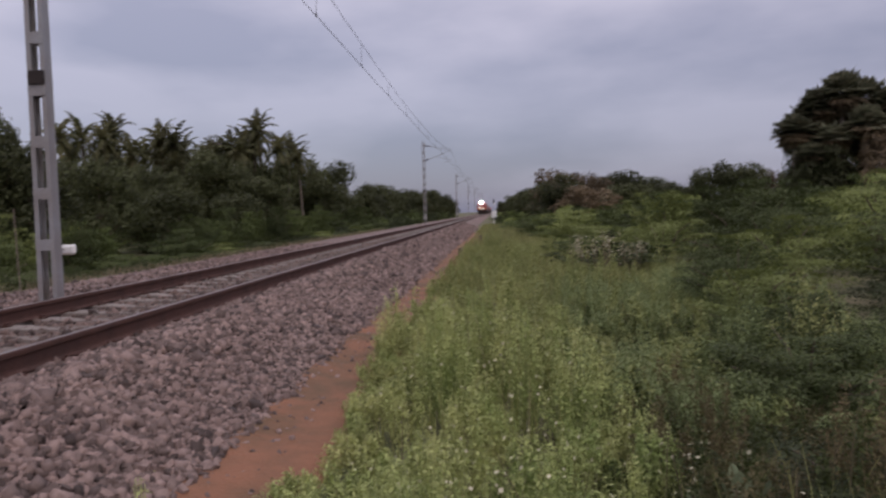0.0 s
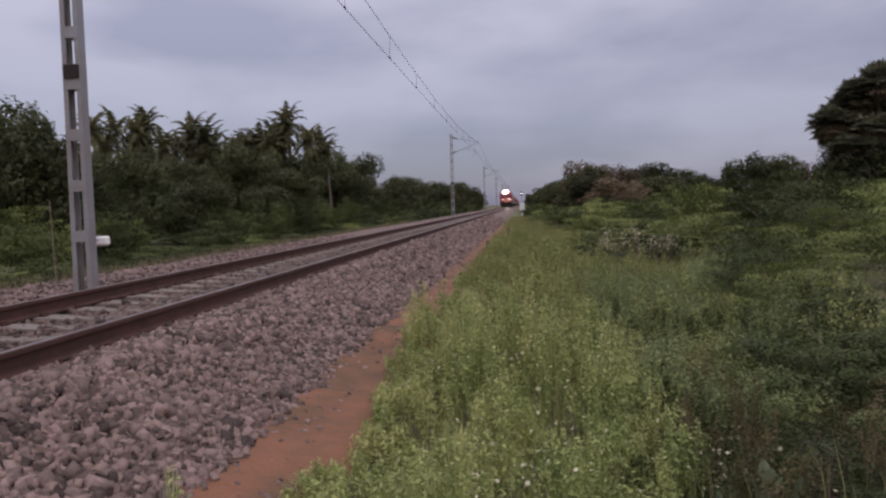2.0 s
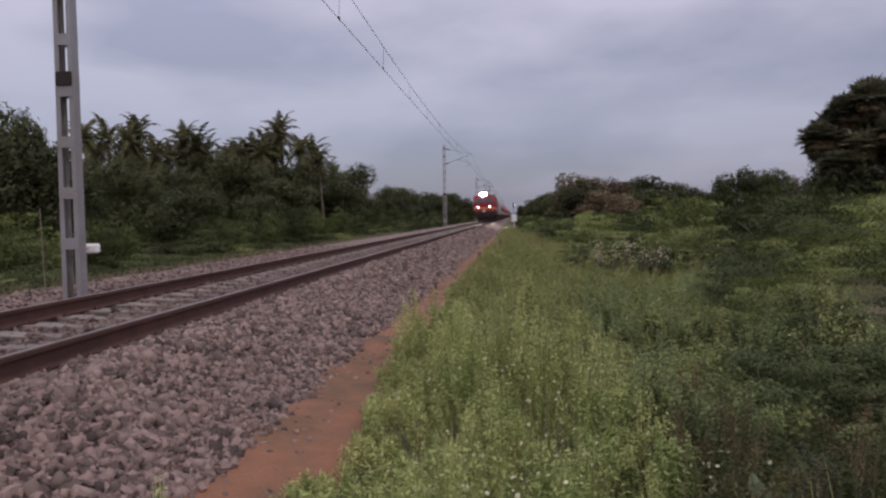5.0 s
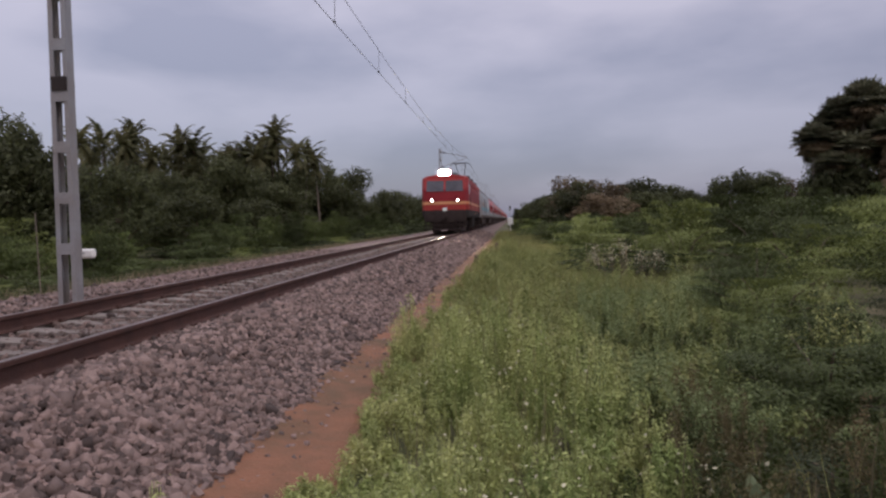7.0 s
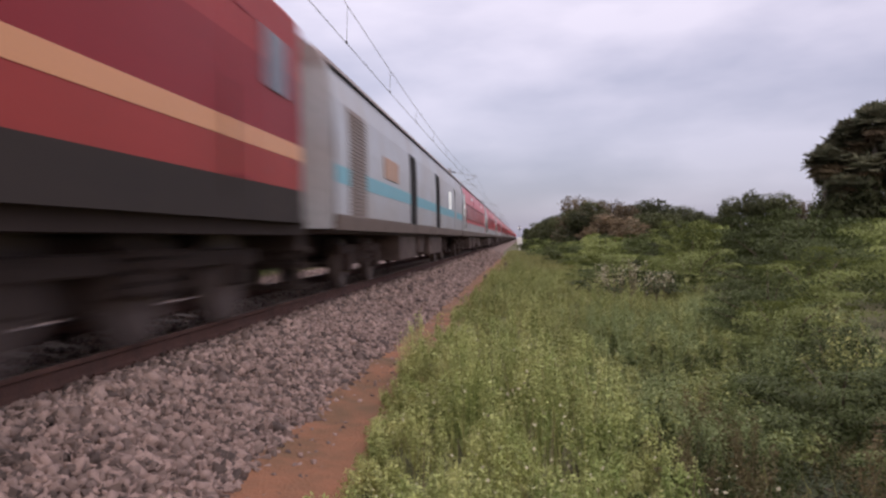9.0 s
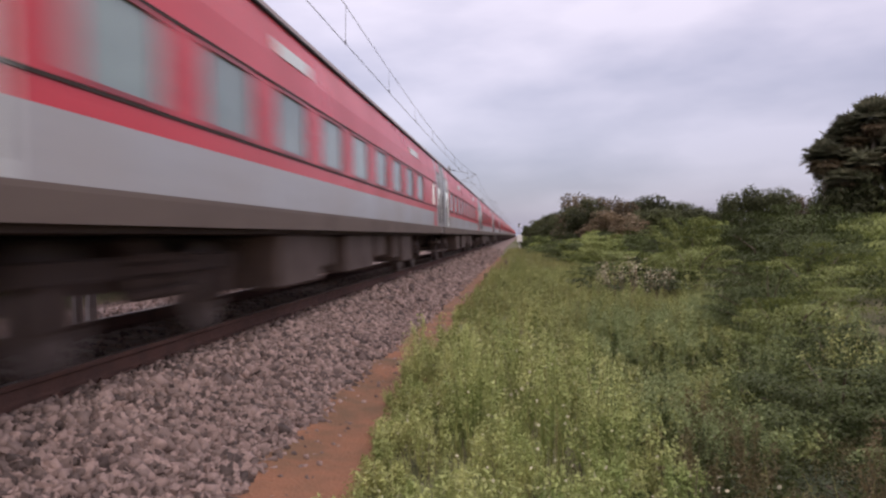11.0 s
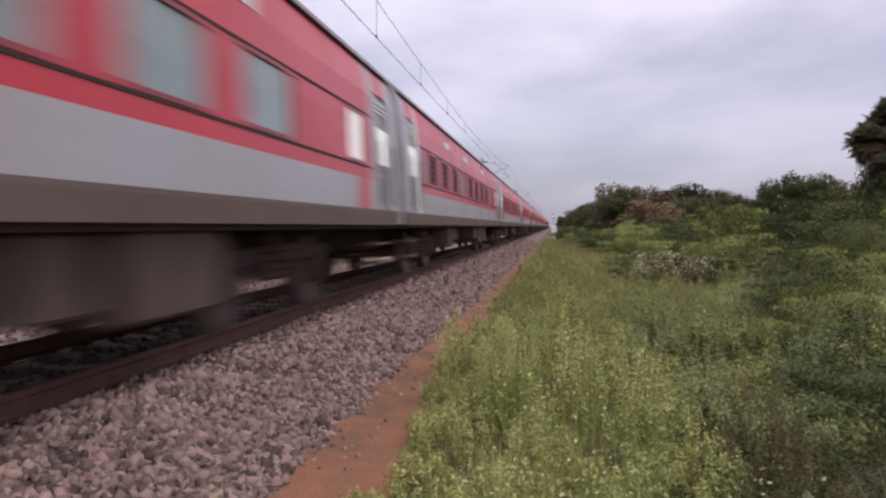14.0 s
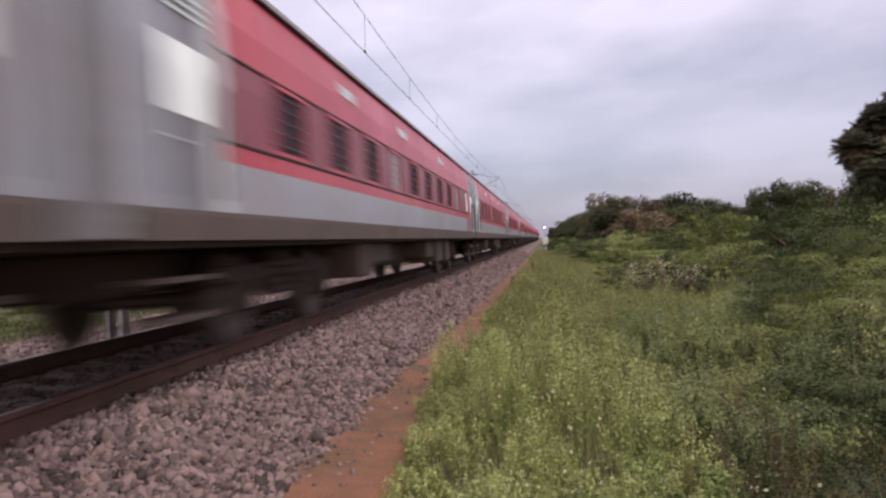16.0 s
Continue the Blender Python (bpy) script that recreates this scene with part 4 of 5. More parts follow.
def build_verge():
    """Weeds and grass between the footpath and the shrubs."""
    rng = np.random.RandomState(71)

    def gzs(x):
        return np.interp(x, PROFILE_X, PROFILE_Z)

    def area(n, y0, y1, x0, x1, power=1.5):
        y = y0 + (y1 - y0) * rng.uniform(0, 1, n) ** power
        x = x0 + (x1 - x0) * rng.uniform(0, 1, n)
        edge = 3.10 + 0.10 * np.sin(y * 1.7) + 0.08 * np.sin(y * 4.3 + 1) - np.clip((y - 14) * 0.03, 0, 0.4)
        x = np.maximum(x, edge + rng.uniform(0, 0.5, n) ** 2)
        return x, y

    def hgt(x, y):
        return 0.30 + 0.13 * np.sin(x * 2.1 + y * 0.9) + 0.08 * np.sin(y * 2.3 - x) - 0.12 * np.clip((3.75 - x) / 0.5, 0, 1) + 0.20 * np.exp(-((x - 4.15) / 0.5) ** 2) * np.clip((8 - y) / 3, 0, 1) - 0.08 * np.exp(-((x - 5.15) / 0.35) ** 2) * np.clip((6.5 - y) / 2, 0, 1)

    # herbs in rounded mounds: stems fan out from a root, leafy towards their tips, with dark gaps between the mounds
    def weed(name, mounds, stems, y0, y1, x0, x1, tall, radius, leaf, material, label, power=1.3, per=13, gap=0.8):
        mx, my = area(mounds * 6, y0, y1, x0, x1, power)
        keep = []
        for i in range(len(mx)):
            r = radius * rng.uniform(0.65, 1.3)
            if all((mx[i] - mx[j]) ** 2 + (my[i] - my[j]) ** 2 > (gap * (r + q)) ** 2 for j, q in keep):
                keep.append((i, r))
            if len(keep) == mounds:
                break
        cs, ns, bs, es = [], [], [], []
        for i, r in keep:
            x, y = mx[i], my[i]
            z = float(gzs(x))
            hh = tall * max(0.4, (hgt(x, y) + 0.1) / 0.4) * rng.uniform(0.7, 1.25)
            n = int(stems * (r / radius) ** 1.5)
            lobes = max(5, int(9 * (r / radius) ** 2))
            la, lq = np.arange(lobes) * 2.4 + rng.uniform(0, 6.28), np.sqrt((np.arange(lobes) + 0.4) / lobes)
            lift = rng.uniform(0.68, 1.15, lobes)
            k = rng.randint(0, lobes, n)
            cx, cy = np.cos(la) * lq * r, np.sin(la) * lq * r
            off = rng.normal(size=(n, 2)) * r * 0.13
            q = np.minimum(np.hypot(cx[k] + off[:, 0], cy[k] + off[:, 1]) / r, 1.25)
            bulge = 1.06 - 2.6 * (off ** 2).sum(1) / (r * 0.36) ** 2 * 0.3
            top = hh * (1.0 - 0.55 * q ** 2) * lift[k] * np.clip(bulge, 0.55, 1.1)
            out = np.stack([cx[k] + off[:, 0], cy[k] + off[:, 1], top], 1)
            base = np.stack([cx[k] * 0.45, cy[k] * 0.45, 0 * q - 0.02], 1)
            lean = np.stack([off[:, 0] / (r * 0.2), off[:, 1] / (r * 0.2), 0.9 + 0 * q], 1) + np.stack([cx[k] / r, cy[k] / r, 0 * q], 1) * 0.6
            root = np.array([x, y, z])
            bs.append(root + base)
            es.append(root + out)
            u = rng.uniform(0.1, 1.0, (n, per, 1)) ** 0.5
            p = root + base[:, None] + (out - base)[:, None] * u + rng.normal(size=(n, per, 3)) * (0.011 + 0.010 * r / 0.2) * (1.35 - u * 0.7)
            cs.append(p.reshape(-1, 3))
            ns.append(np.repeat(lean, per, axis=0))
        cs, ns, bs, es = (np.concatenate(k) for k in (cs, ns, bs, es))
        ok = cs[:, 0] > 3.05
        cs, ns = cs[ok], ns[ok]
        v, f = leaf_shell(rng, cs, ns, rng.uniform(0.5, 1.5, len(cs)) * leaf, 0.42, 0.6, 0.1)
        sd = np.array([0.0013, 0.0009, 0])
        sv = np.stack([bs - sd, bs + sd, es + sd * 0.5, es - sd * 0.5], 1).reshape(-1, 3)
        sf = np.arange(len(sv)).reshape(-1, 4) + len(v)
        tagged(arrays(name, np.concatenate([v, sv]), np.concatenate([f, sf]), material), label, "weeds", kind="stuff")

    weed("weeds", 120, 190, 1.9, 9.0, 3.08, 5.1, 0.50, 0.24, 0.0115, M_weed, "bright yellow-green leafy weeds at the path edge", 1.15, 14)
    weed("tall_weeds", 260, 110, 5.0, 28, 3.3, 8.2, 0.54, 0.38, 0.018, M_midweed, "mid-green weeds between path and shrubs", 1.1, 13)
    weed("grey_weeds", 90, 150, 4.6, 13, 4.9, 8.8, 0.62, 0.34, 0.0135, M_greyweed, "dull grey-green feathery weeds before the scrub", 1.0, 14)
    # Shrub leaf green darkens these weeds to imitate the shade below the shrubs.
    weed("shade_weeds", 85, 150, 2.0, 8.5, 4.9, 7.8, 0.46, 0.28, 0.0135, M_bush, "weeds under the shrubs, shade put into their dull green", 1.0, 13)
    # grass blades
    def blades(name, n, y0, y1, x0, x1, h0, h1, w, material, label, power=1.5):
        x, y = area(n, y0, y1, x0, x1, power)
        h = (hgt(x, y) + 0.08) * rng.uniform(h0, h1, n)
        a = rng.uniform(0, 6.28, n)
        lean = rng.uniform(0.05, 0.4, n) * h
        b = np.stack([x, y, gzs(x) - 0.02], 1)
        side = np.stack([np.cos(a), np.sin(a), 0 * a], 1) * w
        la = rng.uniform(0, 6.28, n)
        ld = np.stack([np.cos(la), np.sin(la), 0 * la], 1) * lean[:, None]
        mid = b + ld * 0.35 + np.stack([0 * h, 0 * h, h * 0.6], 1)
        tip = b + ld + np.stack([0 * h, 0 * h, h], 1)
        p = np.stack([b - side, b + side, mid + side * 0.8, mid - side * 0.8, tip], 1).reshape(-1, 3)
        k = np.arange(n)[:, None] * 5
        tri = np.concatenate([k + np.array([[0, 1, 2]]), k + np.array([[0, 2, 3]]), k + np.array([[3, 2, 4]])])
        tagged(arrays(name, p, tri, material), label, "grass", kind="stuff")

    blades("grass", 3200, 1.9, 16, 3.2, 6.4, 0.5, 1.15, 0.003, M_grass, "long green grass in the verge")
    blades("far_grass", 21000, 14, 80, 3.0, 8.5, 0.4, 0.9, 0.010, M_grass, "long pale green grass along the line")
    weed("brown_weeds", 15, 150, 2.6, 5.6, 4.8, 6.4, 0.56, 0.27, 0.011, M_brownweed, "brownish seeding weeds among the green", 1.0, 13)
    blades("dry_grass", 700, 2.2, 20, 3.4, 7.5, 0.9, 1.6, 0.003, M_dry, "dry straw-coloured grass stalks")
    blades("path_tufts", 900, 2.0, 14, 2.75, 3.3, 0.15, 0.5, 0.0025, M_grass, "short grass tufts on the bare path")
    # left verge
    n = 26000
    x = rng.uniform(-12, -5.4, n)
    y = 8 + 60 * rng.uniform(0, 1, n) ** 1.3
    c = np.stack([x, y, gzs(x) + rng.uniform(0, 0.38, n) * np.clip((-x - 5.2) / 2, 0.15, 1)], 1)
    v, f = leaf_cards(rng, c, rng.uniform(0.02, 0.06, n), 0.4, 0.6)
    blades_x = rng.uniform(-7.4, -4.9, 5200)
    blades_y = 8 + 55 * rng.uniform(0, 1, 5200) ** 1.2
    bh = rng.uniform(0.08, 0.32, 5200)
    foot = np.stack([blades_x, blades_y, gzs(blades_x) - 0.02], 1)
    tilt = np.stack([rng.normal(size=5200) * 0.08, rng.normal(size=5200) * 0.08, bh], 1)
    wide = np.stack([0 * bh + 0.008, 0 * bh, 0 * bh], 1)
    bv = np.stack([foot - wide, foot + wide, foot + tilt], 1).reshape(-1, 3)
    tagged(arrays("dry_verge_grass", bv, np.arange(len(bv)).reshape(-1, 3), M_dry), "dry straw-coloured grass along the ballast edge", "grass", kind="stuff")
    tagged(arrays("left_verge_plants", v, f, M_bush2), "low green plants beyond the ballast", "weeds", kind="stuff")
    # small flowers
    n = 620
    x, y = area(n, 2.2, 9, 3.4, 5.4)
    c = np.stack([x, y, gzs(x) + np.clip(hgt(x, y), 0.1, 1) * rng.uniform(0.95, 1.2, n)], 1)
    v, f = leaf_cards(rng, c, rng.uniform(0.006, 0.013, n), 0.9, 2.0)
    tagged(arrays("small_flowers", v, f, M_flower), "tiny pale yellow weed flowers", "flowers", kind="stuff")


build_verge()


def make_stalk_plant(name, label, x, y, z, h, n, size, material, seed, spread=0.25):
    rng = np.random.RandomState(seed)
    t = empty(name, label, "plant")
    t.location = (x, y, z)
    bm = bmesh.new()
    cs = []
    for i in range(n):
        a, r = rng.uniform(0, 6.28), spread * rng.uniform(0, 1)
        e = Vector((r * math.cos(a), r * math.sin(a), h * rng.uniform(0.6, 1.05)))
        add_rod(bm, (e.x * 0.5, e.y * 0.5, 0), e, 0.008, 5, 0.004)
        for k in range(7):
            cs.append(tuple(e + Vector((rng.normal() * size, rng.normal() * size, -abs(rng.normal()) * size * 2.2))))
    part("stalk_frame", bm, M_dry, t)
    v, f = leaf_cards(rng, np.array(cs), rng.uniform(0.5, 1.0, len(cs)) * size * 0.6, 0.5, 0.4)
    tagged(arrays("flower_head", v, f, material, t), kind="stuff")
    return t


for i, (sx, sy, sh) in enumerate(((6.5, 17.0, 0.85), (6.9, 17.2, 0.95), (7.3, 16.8, 0.8), (6.2, 17.6, 0.8), (7.6, 17.4, 0.75))):
    make_stalk_plant("flowering_weed", "pale cream flowering weed with dry stalks", sx, sy, gz(sx), sh + 0.14, 14, 0.055, M_flower, 80 + i, 0.45)


def build_milkweed():
    t = empty("milkweed", "broad-leaved pale grey-green milkweed plant", "plant")
    t.location = (5.18, 2.95, gz(5.18))
    t.scale = (0.75, 0.75, 1.0)
    bm = bmesh.new()
    leaves = bmesh.new()
    for i, (bx, by, hh) in enumerate(((0, 0, 0.42), (-0.14, 0.05, 0.28), (0.12, 0.08, 0.34))):
        tip = Vector((bx * 1.3, by * 1.3, hh))
        base = Vector((bx * 0.6, by * 0.6, -0.05))
        add_rod(bm, base, tip, 0.011, 6, 0.007)
        for k in range(6):
            u = 0.45 + 0.11 * k
            p = base.lerp(tip, u)
            rise, ln = 0.35 + 1.1 * (k / 5) ** 1.5, 0.16 - 0.045 * (k / 5)
            for sg in (0, math.pi):
                aa = i * 0.8 + k * 1.57 + sg
                d = Vector((math.cos(aa), math.sin(aa), rise)).normalized()
                s = d.cross(Vector((0, 0, 1))).normalized() * ln * 0.3
                nrm = s.cross(d).normalized() * ln * 0.12
                mid = [p, p + d * ln * 0.3 - nrm, p + d * ln * 0.7 - nrm, p + d * ln]
                for e in (-1, 1):
                    q = [leaves.verts.new(c) for c in (mid[0], mid[1], mid[2], mid[3], p + d * ln * 0.82 + s * e * 0.7, p + d * ln * 0.5 + s * e, p + d * ln * 0.2 + s * e * 0.6)]
                    leaves.faces.new(q)
    part("stem", bm, M_dry, t)
    part("foliage", leaves, M_pale, t)


build_milkweed()


def build_house():
    h = empty("house", "small white-walled house with a dark pitched roof among palms", "house")
    h.location = (-27.3, 84, gz(-27.3))
    zw = 8.5
    wall = bmesh.new()
    add_box(wall, -2.6, 2.6, -2.2, 2.2, -0.3, zw)
    v = [wall.verts.new(c) for c in ((-2.6, -2.2, zw), (2.6, -2.2, zw), (0, -2.2, zw + 2.1), (-2.6, -2.0, zw), (2.6, -2.0, zw), (0, -2.0, zw + 2.1))]
    for f in ((0, 1, 2), (5, 4, 3), (0, 2, 5, 3), (2, 1, 4, 5)):
        wall.faces.new([v[i] for i in f])
    part("wall", wall, M_white, h, "whitewashed wall")
    for s in (-1, 1):
        bm = bmesh.new()
        q = [bm.verts.new((x, y, z)) for y in (-2.7, 2.7) for x, z in ((0, zw + 2.4), (s * 3.1, zw - 0.05), (s * 3.1, zw - 0.2), (0, zw + 2.25))]
        for f in ((0, 1, 2, 3), (7, 6, 5, 4), (0, 4, 5, 1), (1, 5, 6, 2), (2, 6, 7, 3), (3, 7, 4, 0)):
            bm.faces.new([q[i] for i in f])
        part("roof", bm, M_rooftile, h, "dark pitched roof")
    w = part("window", box(-0.5, 0.5, -2.24, -2.18, zw - 1.8, zw - 0.7), M_dark, h)
    part("sill", box(-0.6, 0.6, -2.3, -2.2, zw - 1.88, zw - 1.8), M_white, w)


build_house()


# ---- the train ----
SPEED, FRONT = 28.3, 245.45
SIDE = [(1.60, 1.03), (1.62, 1.22), (1.62, 2.40), (1.59, 2.95), (1.50, 3.42)]


def side_x(z):
    return float(np.interp(z, [p[1] for p in SIDE], [p[0] for p in SIDE]))


def side_pts(z0, z1, grow=0.0):
    zs = sorted({z0, z1} | {p[1] for p in SIDE if z0 < p[1] < z1})
    return [(side_x(z) + grow, z) for z in zs]


def make_bogie(parent, y, half=1.28, r=0.457, axles=2, material=M_under):
    """Side frames with springs, boxes and wheels."""
    bm = bmesh.new()
    L = half * (axles - 1) + 0.55 if axles == 2 else half + 0.7
    for s in (-1, 1):
        add_box(bm, s * 1.02 - 0.06, s * 1.02 + 0.06, y - L, y + L, 0.62, 0.80, 0.02)
        add_box(bm, s * 1.02 - 0.07, s * 1.02 + 0.07, y - 0.55, y + 0.55, 0.42, 0.66, 0.03)
        for d in (-0.32, 0.32):
            for k in range(4):
                add_rod(bm, (s * 1.12, y + d, 0.46 + k * 0.1), (s * 1.12, y + d, 0.52 + k * 0.1), 0.13, 10)
        add_rod(bm, (s * 1.2, y - 0.6, 0.95), (s * 1.2, y + 0.2, 0.62), 0.045, 8)
    add_box(bm, -1.0, 1.0, y - 0.22, y + 0.22, 0.5, 0.95, 0.03)
    b = part("bogie", bm, material, parent, "dusty dark steel bogie frame")
    offs = [-half, half] if axles == 2 else [-half, 0, half]
    for d in offs:
        for s in (-1, 1):
            w = bmesh.new()
            add_rod(w, (s * 0.84, y + d, r), (s * 0.97, y + d, r), r, 28)
            add_rod(w, (s * 0.80, y + d, r), (s * 0.845, y + d, r), r + 0.028, 28)
            add_rod(w, (s * 0.95, y + d, r), (s * 1.0, y + d, r), r * 0.62, 20, r * 0.4)
            part("wheel", w, M_wheel, b, "worn steel wheel")
            j = box(s * 1.0 - 0.05, s * 1.0 + 0.16, y + d - 0.15, y + d + 0.15, r - 0.15, r + 0.2, 0.03)
            part("axle_box", j, material, b)
        part("axle", rod((-0.82, y + d, r), (0.82, y + d, r), 0.08, 10), M_wheel, b)
    return b


def coach_shell(c, length, lower, upper, y0, y1):
    for s in (-1, 1):
        part("sill", strip(s, side_pts(1.03, 1.26, 0.004), 0.1, length - 0.1), M_sill, c, "dust-stained lower sill")
        part("lower_panel", strip(s, side_pts(1.26, 1.69), y0, y1), lower, c)
        part("waist_panel", strip(s, side_pts(1.69, 1.88), y0, y1), upper, c)
        part("upper_panel", strip(s, side_pts(2.60, 3.42), y0, y1), upper, c)
        part("gutter", rod((s * 1.515, 0.1, 3.43), (s * 1.515, length - 0.1, 3.43), 0.025, 6), M_dark, c)
    roof = [(1.50, 3.42), (1.44, 3.58), (1.28, 3.74), (0.95, 3.90), (0.5, 4.0), (0, 4.04), (-0.5, 4.0), (-0.95, 3.90), (-1.28, 3.74), (-1.44, 3.58), (-1.50, 3.42)]
    part("roof", loft(roof, [(0.0, 0.97, 0.985, 0.04), (0.25, 1, 1, 0), (length - 0.25, 1, 1, 0), (length, 0.97, 0.985, 0.04)], True), M_roof, c, "dusty grey-brown ribbed roof")
    ends = [(1.57, 1.05), (1.57, 2.9), (1.48, 3.42), (-1.48, 3.42), (-1.57, 2.9), (-1.57, 1.05)]
    part("end_wall", loft(ends, [(0.02, 1, 1, 0), (0.08, 1, 1, 0)], True), M_grey, c)
    part("end_wall", loft(ends, [(length - 0.08, 1, 1, 0), (length - 0.02, 1, 1, 0)], True), M_grey, c)
    part("floor", box(-1.5, 1.5, 0.1, length - 0.1, 0.98, 1.16), M_under, c)
    # Added dark solid that blocks the view beneath and keeps the underside shaded.
    part("centre_sill", box(-0.5, 0.5, 1.0, length - 1.0, 0.58, 0.99, 0.04), M_under, c)
    bm = bmesh.new()
    for i in range(6):
        g = 0.04 * (i % 2)
        add_box(bm, -0.75 - g, 0.75 + g, length + 0.02 + i * 0.07, length + 0.09 + i * 0.07, 1.15, 3.55 + g)
    part("gangway_bellows", bm, M_dark, c, "black rubber gangway bellows")
    part("coupler", box(-0.15, 0.15, length - 0.3, length + 0.42, 0.85, 1.05, 0.03), M_under, c)
    for y in (4.3, length - 4.3):
        make_bogie(c, y)


def underboxes(c, items):
    for y0, y1, z0, z1, x in items:
        for s in (-1, 1):
            bm = box(min(s * x, s * (x - 0.75)), max(s * x, s * (x - 0.75)), y0, y1, z0, z1, 0.03)
            part("equipment_box", bm, M_box, c, "dusty grey equipment box under the floor")
    # One added dark block for brake-gear clutter and the shade under the floor.
    part("underfloor_gear", box(-0.85, 0.85, 6.3, 17.2, 0.5, 1.0, 0.05), M_under, c)
    part("brake_pipe", rod((1.05, 6.2, 0.9), (1.05, 17.4, 0.9), 0.03, 8), M_under, c)
    part("air_tank", rod((0.5, 8.2, 0.7), (0.5, 9.8, 0.7), 0.2, 14), M_under, c)


def end_doors(c, length):
    """Grey doors at both ends, their panes glowing in place of interior lamps; a red panel under the last window, a
    pale post beside the front doors.
    """
    for s in (-1, 1):
        for a, b in ((0.62, 1.42), (length - 1.42, length - 0.62)):
            door = part("door", strip(s, side_pts(1.10, 3.05, -0.035), a, b, 0.04), M_door, c, "grey end door with a white window")
            x = (side_x(2.3) - 0.033) * s
            part("door_window", box(x - 0.012, x + 0.012, a + 0.1, b - 0.1, 1.97, 2.52, 0.004), M_pane_glow, door, "frosted white pane, interior light put in as glow")
            bm = bmesh.new()
            for k in range(3):
                add_box(bm, s * (side_x(2.8) - 0.04), s * (side_x(2.8) - 0.015), a + 0.1, b - 0.1, 2.76 + 0.07 * k, 2.79 + 0.07 * k)
            part("door_louvre", bm, M_frost, door)
            part("door_handle", rod((s * 1.60, a + 0.1, 1.78), (s * 1.60, a + 0.3, 1.78), 0.015, 6), M_frost, door)
            for y in (a - 0.05, b + 0.05):
                part("grab_rail", rod((s * 1.66, y, 1.35), (s * 1.66, y, 2.3), 0.014, 6), M_under, c)
            for z in (0.42, 0.72):
                part("door_step", box(min(s * 1.2, s * 1.55), max(s * 1.2, s * 1.55), a, b, z, z + 0.04), M_box, c)
            part("door_header", strip(s, side_pts(3.05, 3.42), a, b), M_red, c)
        for a, b, low, high in ((0.08, 0.62, M_grey, M_grey), (1.42, 1.62, M_frost, M_frost), (length - 1.84, length - 1.42, M_grey, M_grey), (length - 0.62, length - 0.08, M_grey, M_grey)):
            part("corner_lower", strip(s, side_pts(1.26, 1.69), a, b), low, c)
            part("corner_upper", strip(s, side_pts(1.69, 3.42), a, b), high, c)
        part("red_panel", strip(s, side_pts(1.255, 1.70, 0.004), length - 2.6, length - 2.05, 0.012), M_red, c, "red painted panel under the end window")
        for z in (1.86, 2.62):
            part("band_line", box(s * (side_x(z) + 0.004) - 0.006, s * (side_x(z) + 0.004) + 0.006, 1.6, length - 1.9, z - 0.014, z + 0.014), M_under, c)


def windows(c, spans, length, y0, y1, pane, frosted=(), bars=False, pillar=None):
    for s in (-1, 1):
        edges = [y0]
        for a, b in spans:
            edges += [a, b]
        edges.append(y1)
        for a, b in zip(edges[::2], edges[1::2]):
            part("window_pillar", strip(s, side_pts(1.88, 2.60), a, b), pillar or M_red, c)
        for i, (a, b) in enumerate(spans):
            x = (side_x(2.3) - 0.028) * s
            w = part("window", box(x - 0.01, x + 0.01, a - 0.01, b + 0.01, 1.87, 2.61), M_pane_glow if i in frosted else (M_blind if bars and i % 5 == 3 else pane), c, "frosted white pane, interior light put in as glow" if i in frosted else "")
            bm = bmesh.new()
            for z0, z1, u0, u1 in ((1.88, 1.92, a, b), (2.56, 2.60, a, b), (1.92, 2.56, a, a + 0.035), (1.92, 2.56, b - 0.035, b)):
                add_box(bm, s * (side_x(2.3) - 0.016), s * (side_x(2.3) + 0.006), u0, u1, z0, z1)
            part("window_frame", bm, M_band if not bars else M_red, w)
            if bars and i not in frosted:
                bm = bmesh.new()
                for k in range(5):
                    z = 1.99 + k * 0.125
                    add_rod(bm, (s * (side_x(2.3) + 0.004), a, z), (s * (side_x(2.3) + 0.004), b, z), 0.005, 5)
                part("window_grille", bm, M_blind, w)


def make_ac_coach():
    c = empty("passenger_coach", "red and grey air-conditioned passenger coach with sealed tinted windows", "train coach", "coaches of the train")
    length, y0, y1 = 23.54, 1.62, 21.70
    coach_shell(c, length, M_grey, M_red, y0, y1)
    end_doors(c, length)
    spans = [(2.3 + i * 1.86, 2.3 + i * 1.86 + 1.22) for i in range(9)] + [(20.5, 21.2)]
    windows(c, spans, length, y0, y1, M_glassgreen, (9,))
    underboxes(c, [(6.6, 8.4, 0.34, 0.98, 1.45), (8.8, 9.7, 0.5, 0.98, 1.3), (10.0, 12.2, 0.36, 0.98, 1.42), (12.6, 13.6, 0.55, 0.98, 1.4), (14.6, 15.3, 0.45, 0.98, 1.4), (15.6, 17.0, 0.34, 0.98, 1.45)])
    for s in (-1, 1):
        for y in (6.2, 16.2):
            part("destination_board", box(s * 1.585 - 0.012, s * 1.585 + 0.012, y, y + 1.3, 2.98, 3.13), M_frost, c, "pale blank destination board")
    for y in (3.0, 20.4):
        part("roof_unit", box(-0.8, 0.8, y - 0.9, y + 0.9, 3.88, 4.12, 0.05), M_roof, c)
    return c


